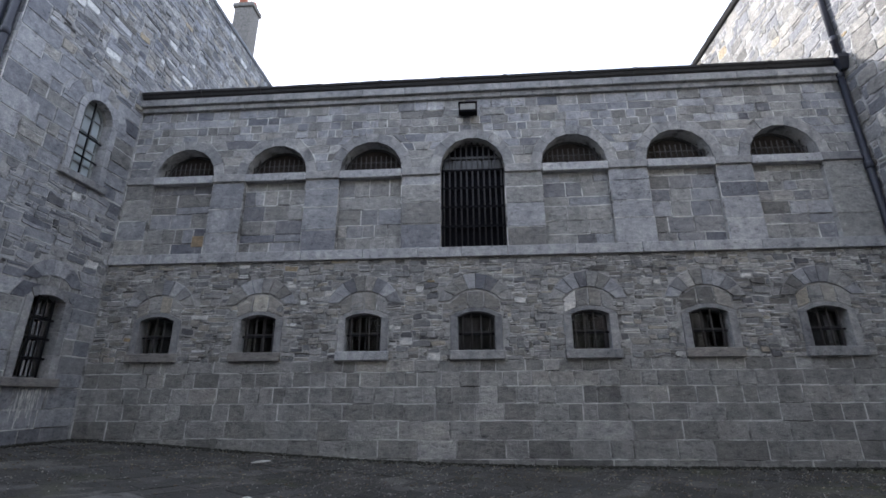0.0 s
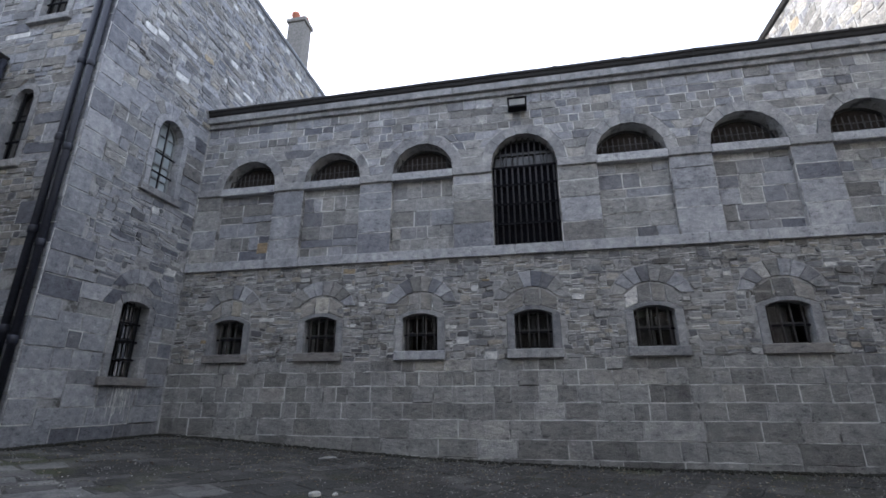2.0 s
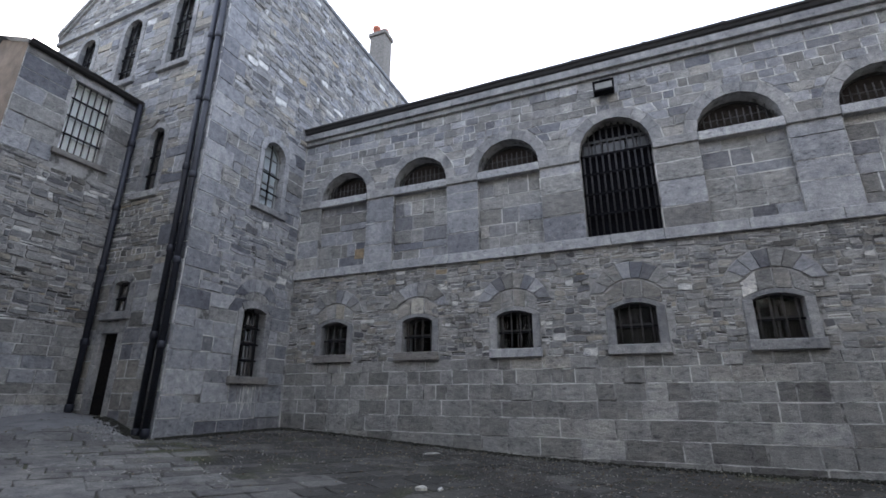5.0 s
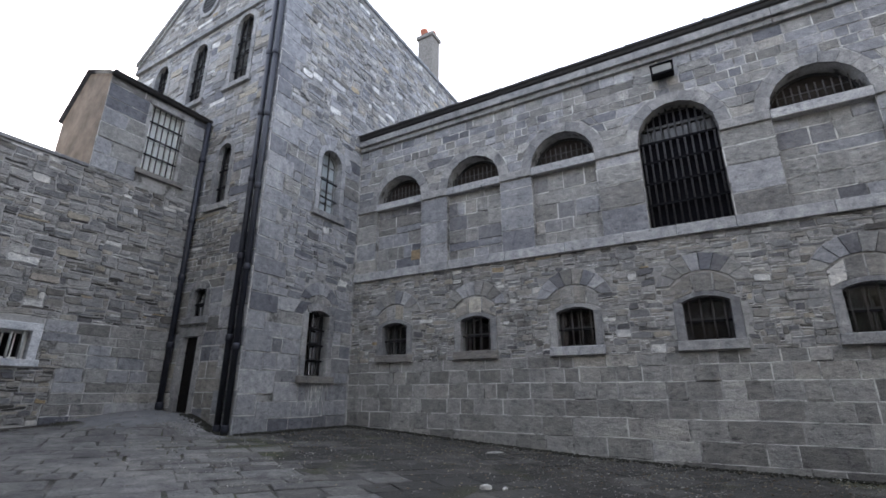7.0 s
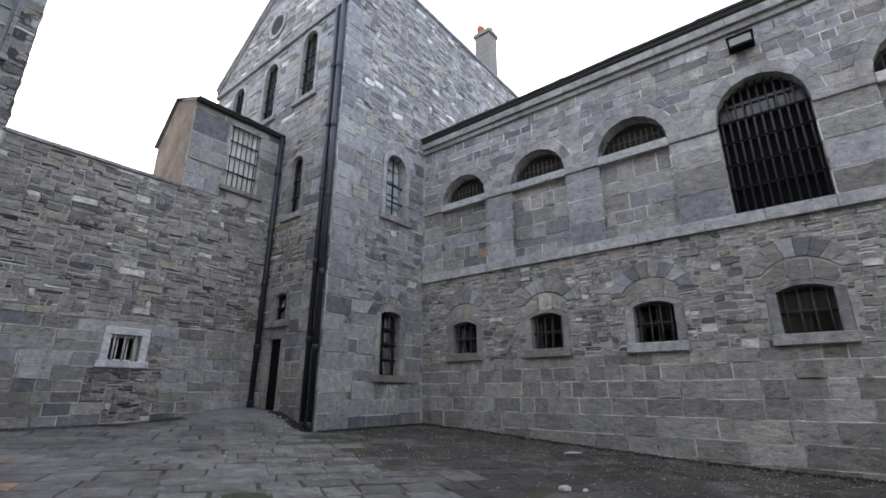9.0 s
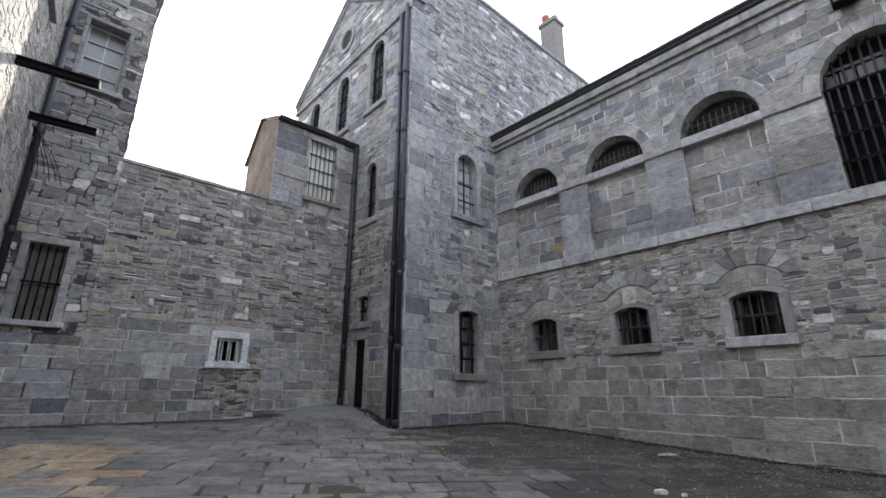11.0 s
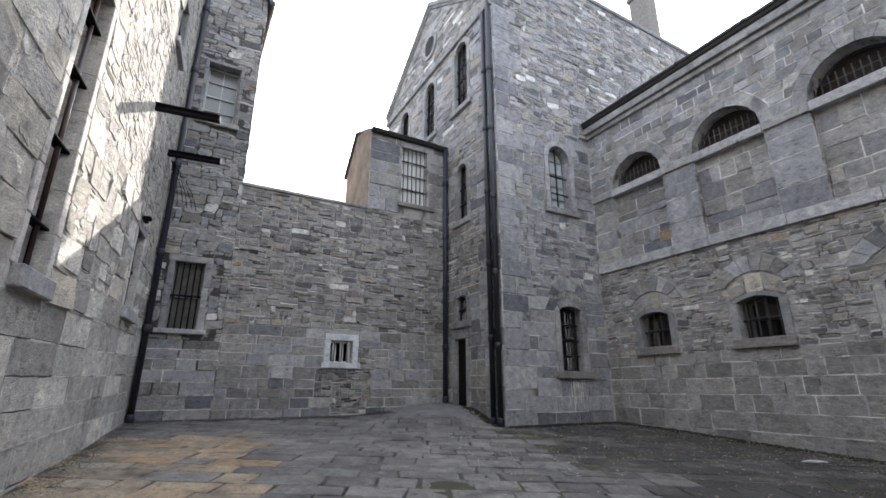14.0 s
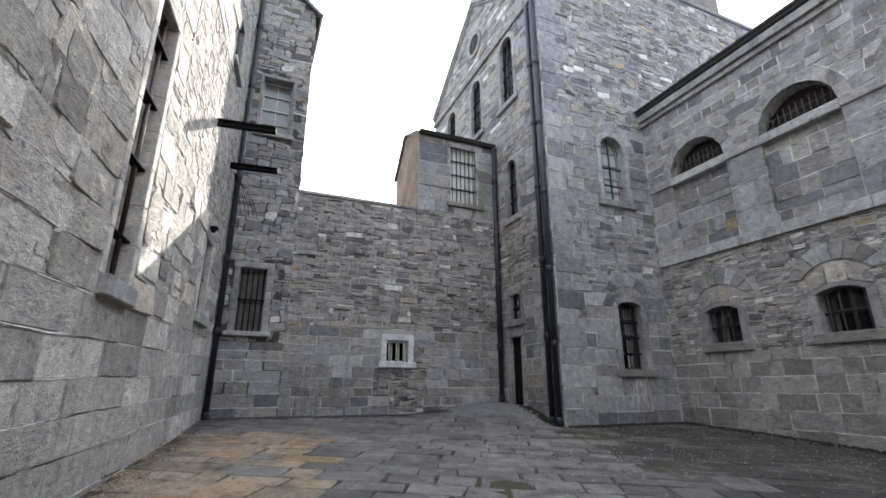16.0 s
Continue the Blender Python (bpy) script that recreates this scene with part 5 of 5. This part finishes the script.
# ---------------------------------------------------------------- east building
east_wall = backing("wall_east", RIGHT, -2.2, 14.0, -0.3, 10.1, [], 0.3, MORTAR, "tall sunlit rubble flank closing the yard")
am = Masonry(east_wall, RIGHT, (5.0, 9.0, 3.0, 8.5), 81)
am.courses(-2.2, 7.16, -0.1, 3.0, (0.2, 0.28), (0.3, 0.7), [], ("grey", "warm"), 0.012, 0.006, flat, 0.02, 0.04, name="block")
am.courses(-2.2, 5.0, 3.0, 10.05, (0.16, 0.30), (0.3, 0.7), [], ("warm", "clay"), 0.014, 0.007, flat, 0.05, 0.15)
am.rubble(5.0, 14.0, 3.0, 10.05, (0.085, 0.26), (0.13, 0.58), [], ("warm", "slaty", "warm"), 0.010, 0.012, flat, gap_shade=0.0, crack=0.05)
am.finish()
gutter("eaves_gutter", RIGHT, -2.2, 13.9, 10.05, 0.0, 0.11, "dark gutter along the east building")
roof("roof_east", [(6.4, -2.2, 10.1), (6.4, 14, 10.1), (10, 14, 12.2), (10, -2.2, 12.2)], [(0, 1, 2, 3)], "slate roof of the east building")

# ---------------------------------------------------------------- pipes and fittings
downpipe("drainpipe", [FRONT(-6.54, 0.42, 0.075), FRONT(-6.54, 8.75, 0.075)], 0.072, "black cast-iron downpipe at the corner of the block", (0.01, 0.17, 0.33, 0.5, 0.66, 0.82))
downpipe("drainpipe", [FRONT(-6.35, 0.42, 0.075), FRONT(-6.35, 8.9, 0.075)], 0.072, "black cast-iron downpipe at the corner of the block", (0.01, 0.15, 0.30, 0.47, 0.64, 0.8))
downpipe("drainpipe", [BACK(4.63, 0.70, 0.06), BACK(4.63, 6.18, 0.06)], 0.075, "black downpipe from the lean-to gutter", (0.02, 0.2, 0.42, 0.62, 0.85))
downpipe("drainpipe", [LEFT(-8.02, 0.52, 0.07), LEFT(-8.02, 8.8, 0.07)], 0.072, "black downpipe in the corner of the yard", (0.01, 0.16, 0.30, 0.48, 0.7, 0.86))
downpipe("drainpipe", [MAIN(6.42, 0.05, 0.07), MAIN(6.42, 6.5, 0.07)], 0.08, "black downpipe at the end of the range", (0.2, 0.45, 0.7, 0.97))
downpipe("drainpipe", [RIGHT(7.06, 6.62, 0.06), RIGHT(7.06, 9.9, 0.06)], 0.08, "black downpipe on the east building", (0.12, 0.5))
hop = new("rainwater_hopper")
hop.matrix_world = Matrix.Translation(RIGHT(7.06, 6.5, 0.06))
bm = bmesh.new()
lo_ = [bm.verts.new(RIGHT(7.06 + a * 0.06, 6.36, 0.06 + b * 0.055)) for a, b in ((-1, -1), (1, -1), (1, 1), (-1, 1))]
hi_ = [bm.verts.new(RIGHT(7.06 + a * 0.12, 6.54, 0.09 + b * 0.09)) for a, b in ((-1, -1), (1, -1), (1, 1), (-1, 1))]
bm.faces.new(lo_)
bm.faces.new(hi_)
for k in range(4):
    bm.faces.new((lo_[k], lo_[(k + 1) % 4], hi_[(k + 1) % 4], hi_[k]))
obs = [part("bowl", bm, PIPE, None), part("rim", box(bmesh.new(), RIGHT, 6.93, 7.19, 6.54, 6.62, 0.0, 0.19, 0.008), PIPE, None)]
dress(hop, obs)
tagged(hop, "black cast-iron rainwater hopper where two pipes meet", "hopper")

fl = new("floodlight")
fl.matrix_world = Matrix.Translation(MAIN(-0.04, 6.0, 0.1))
obs = [part("housing", box(bmesh.new(), MAIN, -0.205, 0.125, 5.84, 6.02, 0.04, 0.20, 0.012), IRON, None)]
obs.append(part("visor", box(bmesh.new(), MAIN, -0.21, 0.13, 6.015, 6.03, 0.04, 0.23, 0.003), IRON, None))
obs.append(part("lens", box(bmesh.new(), MAIN, -0.175, 0.095, 5.88, 6.00, 0.195, 0.206, 0.002), plain("grey_lamp_glass", (0.20, 0.20, 0.19), 0.6, 0, 0.15, 6, 0.0), None))
obs.append(part("bracket", tube(bmesh.new(), [MAIN(-0.04, 5.93, -0.02), MAIN(-0.04, 5.93, 0.06)], 0.06, 10), IRON, None))
dress(fl, obs)
tagged(fl, "black floodlight, unlit, fixed under the cornice", "floodlight")

# ---------------------------------------------------------------- paving
FLAG = [(0.0, (0.085, 0.084, 0.082)), (0.2, (0.115, 0.113, 0.110)), (0.8, (0.138, 0.136, 0.132)), (1.0, (0.16, 0.157, 0.152))]
OCHRE = [(0.0, (0.17, 0.143, 0.11)), (0.35, (0.225, 0.188, 0.14)), (0.7, (0.265, 0.212, 0.15)), (0.9, (0.27, 0.18, 0.105)), (1.0, (0.25, 0.225, 0.185))]
FLAGS = (stone("flagstone_piece", FLAG, False, 0.6, 8, 1.0, 0.25, 1.0), stone("flagstone_rest", FLAG, True, 0.6, 8, 1.0, 0.25, 1.0))
OCHRES = (stone("ochre_flagstone_piece", OCHRE, False, 0.6, 8, 1.0, 0.15, 1.0), stone("ochre_flagstone_rest", OCHRE, True, 0.6, 8, 1.0, 0.15, 1.0))

SOIL = [(0.0, (0.018, 0.017, 0.015)), (0.3, (0.028, 0.027, 0.025)), (0.8, (0.042, 0.041, 0.038)), (1.0, (0.08, 0.078, 0.072))]
MUD = [(0.0, (0.05, 0.049, 0.046)), (0.3, (0.07, 0.068, 0.065)), (0.8, (0.10, 0.098, 0.094)), (1.0, (0.14, 0.137, 0.13))]
MUDDY = (None, stone("muddy_flagstone_rest", MUD, True, 0.6, 9, 1.0, 0.25, 1.0))
SOILED = (None, stone("soiled_flagstone_rest", SOIL, True, 0.6, 9, 1.0, 0.2, 1.0))


def paving():
    pave = new("paving")
    tagged(pave, "worn grey flagstone paving, stained ochre by the south wall", "paving", "", "structure")
    r = random.Random(91)
    rest = {0: ([], []), 1: ([], []), 2: ([], []), 3: ([], [])}
    ca, sa = math.cos(radians(62)), math.sin(radians(62))
    count, q = 0, 9.6

    def world_at(p, q):
        return p * ca - q * sa, p * sa + q * ca

    while q > -2.0:
        w = r.uniform(0.20, 0.36) if q > -0.3 else r.uniform(0.25, 0.4)
        p = -8.0 + r.uniform(0, 0.5)
        while p < 8.0:
            l = r.uniform(0.24, 0.58) if q > 2.6 else r.uniform(0.30, 0.74)
            cx, cy = world_at(p + l / 2, q - w / 2)
            y_lo = -0.5 - 0.10 * (cx + 8.16) - 0.08
            y_hi = 4.55 if cx < -6.4 else 4.5 + 0.10 * math.sin(cx * 2.3) - 0.31 * max(0.0, cx + 6.2) + r.uniform(-0.16, 0.16) - 0.12
            buried = cy >= y_hi and cx > -6.45
            ramp_up = cx < -7.15 and cy > 3.35 + 0.2 * math.sin(cx * 5)
            if (-8.02 < cx < 1.2 and (cx < -6.2 or cy < 4.9) and y_lo < cy < y_hi and not ramp_up) or (buried and cy < 7.05 and (-6.1 < cx or cy < 4.5) and cx < 6.3 and noise.noise(Vector((cx * 0.6, cy * 0.6, 4.4))) < 0.20):
                g, bev = 0.006, 0.010
                ring = []
                for a, b in ((p, q - w), (p + l, q - w), (p + l, q), (p, q)):
                    a += g * (1 if a < p + l / 2 else -1) + r.uniform(-0.022, 0.022)
                    b += g * (1 if b < q - w / 2 else -1) + r.uniform(-0.018, 0.018)
                    ring.append(world_at(a, b))
                lift = r.uniform(0.002, 0.006) if buried else r.uniform(0.006, 0.011)
                up = [ground(a, b) for a, b in ring]
                vs = [(a * K, b * K, (z - 0.03) * K) for (a, b), z in zip(ring, up)]
                vs += [(a * K, b * K, (z + lift - 0.005) * K) for (a, b), z in zip(ring, up)]
                vs += [((a + (cx - a) * bev / 0.2) * K, (b + (cy - b) * bev / 0.2) * K, (z + lift + r.uniform(-0.003, 0.003)) * K) for (a, b), z in zip(ring, up)]
                fs = [(8, 9, 10, 11)] + [(s + i, s + (i + 1) % 4, s + 4 + (i + 1) % 4, s + 4 + i) for s in (0, 4) for i in range(4)]
                ochre = 1 if (cy - y_lo < 1.85 + 0.5 * noise.noise(Vector((cx, cy, 0))) and -6.7 < cx < 0.5 and r.random() < 0.985) else 0
                if buried:
                    ochre = 3 if cy < y_hi + 0.55 and r.random() < 0.55 else 2
                elif cx > -6.3 and cy > y_hi - 0.7 and r.random() < 0.55:
                    ochre = 3
                if ochre < 2 and count < 295:
                    poly_object("flagstone", vs, fs, (FLAGS, OCHRES)[ochre][0], pave)
                    count += 1
                    p += l
                    continue
                V, F = rest[ochre]
                k = len(V)
                V += vs
                F += [tuple(i + k for i in f) for f in fs]
            p += l
        q -= w
    for o, (V, F) in rest.items():
        if V:
            tagged(poly_object("flagstone_rest", V, F, (FLAGS, OCHRES, SOILED, MUDDY)[o][1], pave), "", "", "", "stuff")


paving()


def concrete_ramp():
    """Worn concrete laid up to the doorway."""
    V, F, idx = [], [], {}
    step = 0.06
    for i in range(26):
        for j in range(26):
            x, y = -8.10 + i * step, 3.20 + j * step
            if x < -6.80 + 0.10 * math.sin(y * 6) + 0.25 * smooth01((4.2 - y) / 1.0) * -1 and y > 3.32 + 0.10 * math.sin(x * 7) and y < 4.70:
                idx[i, j] = len(V)
                V.append((x * K, y * K, (ground(x, y) + 0.008 + 0.003 * noise.noise(Vector((x * 5, y * 5, 1)))) * K))
    for (i, j) in list(idx):
        q = [(i, j), (i + 1, j), (i + 1, j + 1), (i, j + 1)]
        if all(k in idx for k in q):
            F.append([idx[k] for k in q])
    ob = poly_object("pavement", V, F, plain("worn_concrete", (0.125, 0.126, 0.13), 0.9, 0, 0.3, 3.0, 0.5))
    for p in ob.data.polygons:
        p.use_smooth = True
    return tagged(ob, "worn concrete ramp up to the doorway", "ramp", "", "structure")


concrete_ramp()

# wires hanging below the inner beam and a small bracket on the south wall
wires = new("cable_bundle")
wires.matrix_world = Matrix.Translation(LEFT(-7.72, 4.35, 0.05))
obs = []
wr = random.Random(17)
for i in range(7):
    a = LEFT(-7.75 + 0.03 * i, 4.36, 0.05)
    b = LEFT(-7.6 - 0.03 * i, 4.02 - 0.05 * wr.random(), 0.10 + 0.05 * i)
    c = LEFT(-7.6, 3.72 - 0.06 * wr.random() * i, 0.10 + 0.065 * i)
    pts = [a.lerp(b, t).lerp(b.lerp(c, t), t) for t in (0, 0.2, 0.4, 0.6, 0.8, 1.0)]
    obs.append(bar("cable", pts, 0.008, IRON, None, 5))
dress(wires, obs)
tagged(wires, "tangle of loose black cables hanging below the beam", "cables")
stub = new("wall_bracket")
stub.matrix_world = Matrix.Translation(LEFT(-6.75, 3.12, 0))
obs = [part("bracket_plate", box(bmesh.new(), LEFT, -6.80, -6.70, 3.09, 3.13, -0.02, 0.10, 0.004), IRON, None), part("bracket_lug", box(bmesh.new(), LEFT, -6.78, -6.72, 3.05, 3.09, 0.02, 0.07, 0.004), IRON, None)]
dress(stub, obs)
tagged(stub, "short rusty iron bracket stub on the wall", "bracket")
# one rust-stained block in the first niche
vs, fs = stone_mesh(Plane(0, 7.272, (1, 0), (0, -1)), [(-4.93, 3.52), (-4.68, 3.52), (-4.68, 3.74), (-4.93, 3.74)], 0.008, 0.004, rng, flat, 0.02, 0.05)
poly_object("block", vs, fs, stone("rust_stained_block", [(0.0, (0.25, 0.19, 0.12)), (1.0, (0.25, 0.19, 0.12))], False, 0.4), main_wall)

# ---------------------------------------------------------------- debris and growth


def scatter(name, label, mat, count, seed, where, size, flatness, cat):
    """Small loose bits lying on the ground, joined."""
    r = random.Random(seed)
    V, F = [], []
    while count > 0:
        x, y = where(r)
        if y < -0.5 - 0.10 * (x + 8.16) + 0.04:
            continue
        s = r.uniform(*size) * K
        c = Vector((x, y, ground(x, y) + (0.018 if name.startswith("paving") else 0.010))) * K
        k, n = len(V), r.randint(4, 6)
        a0 = r.uniform(0, 6)
        for i in range(n):
            a = a0 + i * math.tau / n
            rr = s * r.uniform(0.6, 1.1)
            V.append(c + Vector((math.cos(a) * rr, math.sin(a) * rr * 0.7, r.uniform(-0.1, 0.5) * s * flatness)))
        V.append(c + Vector((0, 0, s * flatness)))
        V.append(c - Vector((0, 0, s * 0.5)))
        for i in range(n):
            F.append((k + i, k + (i + 1) % n, k + n))
            F.append((k + (i + 1) % n, k + i, k + n + 1))
        count -= 1
    return tagged(poly_object(name, [tuple(v) for v in V], F, mat), label, cat, "", "stuff")


GRIT = stone("grit", [(0.0, (0.08, 0.075, 0.068)), (0.5, (0.17, 0.165, 0.15)), (0.85, (0.28, 0.275, 0.26)), (1.0, (0.46, 0.45, 0.42))], True, 0.4, 20)
LEAF = stone("dead_leaf", [(0.0, (0.08, 0.06, 0.035)), (0.5, (0.18, 0.14, 0.09)), (1.0, (0.34, 0.30, 0.22))], True, 0.2, 20)
MOSS = plain("moss", (0.016, 0.016, 0.011), 0.95, 0, 0.5, 30, 0.6)


def yard(r):
    return r.uniform(-7.9, 6.3), 7.1 - abs(r.gauss(0, 2.0))


def joint_lines(r):
    """Places along the sunken joints of the old paving."""
    ca, sa = math.cos(radians(62)), math.sin(radians(62))
    while True:
        if r.random() < 0.62:
            p, q = r.uniform(-4, 9), 0.29 * r.randint(-20, 20) + 0.09 + r.gauss(0, 0.018)
        else:
            p, q = 0.43 * r.randint(-10, 21) + r.gauss(0, 0.02), r.uniform(-6, 8)
        x, y = p * ca - q * sa, p * sa + q * ca
        if -7.5 < x < 6.3 and 2.6 < y < 7.1 and (x > -6.2 or y < 4.6) and noise.noise(Vector((x * 0.9, y * 0.9, 7.7))) > -0.05:
            return x, y


def wall_foot(r):
    if r.random() < 0.3:
        return -8.13 + abs(r.gauss(0, 0.07)), r.uniform(-0.3, 3.2)
    return r.uniform(-6.2, 6.4), 7.17 - abs(r.gauss(0, 0.09))


def moss_foot(r):
    k = r.random()
    if k < 0.65:
        return r.uniform(-6.2, 6.4), 7.17 - abs(r.gauss(0, 0.11))
    if k < 0.85:
        return -6.25 + abs(r.gauss(0, 0.10)), r.uniform(4.7, 7.2)
    return r.uniform(-7.3, -6.35), 4.68 - abs(r.gauss(0, 0.08))


scatter("grit_scatter", "loose grit and small stone chips on the yard", GRIT, 4500, 5, lambda r: (lambda p: p if p[1] > 3.0 or p[0] > -2 else yard(r))(yard(r)), (0.004, 0.012), 0.4, "grit")
scatter("joint_litter", "pale chips and dry litter caught in sunken paving joints", GRIT, 5200, 26, joint_lines, (0.005, 0.016), 0.3, "litter")
scatter("leaf_litter", "dry leaf litter on the dark earth", LEAF, 2600, 6, yard, (0.007, 0.022), 0.15, "leaves")
scatter("foot_rubble", "small rubble along the foot of the range", GRIT, 700, 7, wall_foot, (0.006, 0.017), 0.6, "rubble")
scatter("moss_growth", "green moss along the foot of the walls", MOSS, 4200, 8, moss_foot, (0.010, 0.030), 0.6, "moss")


def pipe_foot(r):
    return -6.55 + r.gauss(0, 0.22), 4.50 - abs(r.gauss(0, 0.16))


PEBBLE = stone("pale_gravel", [(0.0, (0.14, 0.14, 0.145)), (0.6, (0.23, 0.23, 0.235)), (1.0, (0.34, 0.34, 0.34))], True, 0.4, 20)
scatter("gravel_patch", "pale grey gravel heaped round the feet of the pipes", PEBBLE, 1400, 31, pipe_foot, (0.006, 0.014), 0.6, "gravel")


def loose_stone(x, y, w, l, h, turn, seed, label):
    """A broken stone lying on the yard."""
    r = random.Random(seed)
    bm = bmesh.new()
    bmesh.ops.create_icosphere(bm, subdivisions=2, radius=1.0)
    rot = Matrix.Rotation(turn, 3, "Z")
    for v in bm.verts:
        k = 1 + 0.28 * noise.noise(v.co * 1.6 + Vector((seed, 0, 0))) + r.uniform(-0.05, 0.05)
        p = Vector((v.co.x * w * k, v.co.y * l * k, max(-0.3, v.co.z) * h * k))
        v.co = rot @ p + Vector((x * K, y * K, ground(x, y) * K + h * 0.28 + 0.012))
    return tagged(bm_object("loose_stone", bm, PALE_CHIP), label, "stone", "loose stones on the yard")


PALE_CHIP = stone("pale_broken_stone", [(0.0, (0.40, 0.40, 0.38)), (1.0, (0.46, 0.46, 0.44))], False, 0.5, 20)
loose_stone(-1.97, 4.20, 0.10, 0.06, 0.05, 0.4, 3, "pale broken stone lying on the dark earth")
loose_stone(-1.82, 4.30, 0.05, 0.035, 0.03, 1.4, 5, "small pale stone chip lying on the dark earth")
loose_stone(-2.80, 6.30, 0.20, 0.09, 0.03, 0.9, 8, "flat pale stone fragment near the foot of the range")


def paved(r):
    return r.uniform(-7.9, -0.5), r.uniform(-1.2, 3.8)


def south_foot(r):
    x = r.uniform(-8.0, -0.5)
    return x, -0.5 - 0.10 * (x + 8.16) + 0.045 + abs(r.gauss(0, 0.15))


def west_foot(r):
    return -8.14 + abs(r.gauss(0, 0.13)), r.uniform(-0.4, 3.3)


SOOT = stone("foot_dirt", [(0.0, (0.03, 0.028, 0.025)), (0.7, (0.065, 0.06, 0.053)), (1.0, (0.18, 0.17, 0.15))], True, 0.4, 20)
DIRT = stone("dark_dirt", [(0.0, (0.025, 0.023, 0.02)), (0.7, (0.055, 0.05, 0.043)), (1.0, (0.12, 0.115, 0.10))], True, 0.4, 20)
scatter("paving_grit", "dirt and small chips lying on the flagstones", DIRT, 1600, 15, paved, (0.003, 0.007), 0.35, "grit")
scatter("paving_dirt", "dark dirt gathered along the foot of the south wall", SOOT, 6000, 16, south_foot, (0.003, 0.009), 0.3, "dirt")
scatter("paving_dirt", "dark dirt along the foot of the yard wall", SOOT, 3500, 18, west_foot, (0.004, 0.013), 0.3, "dirt")
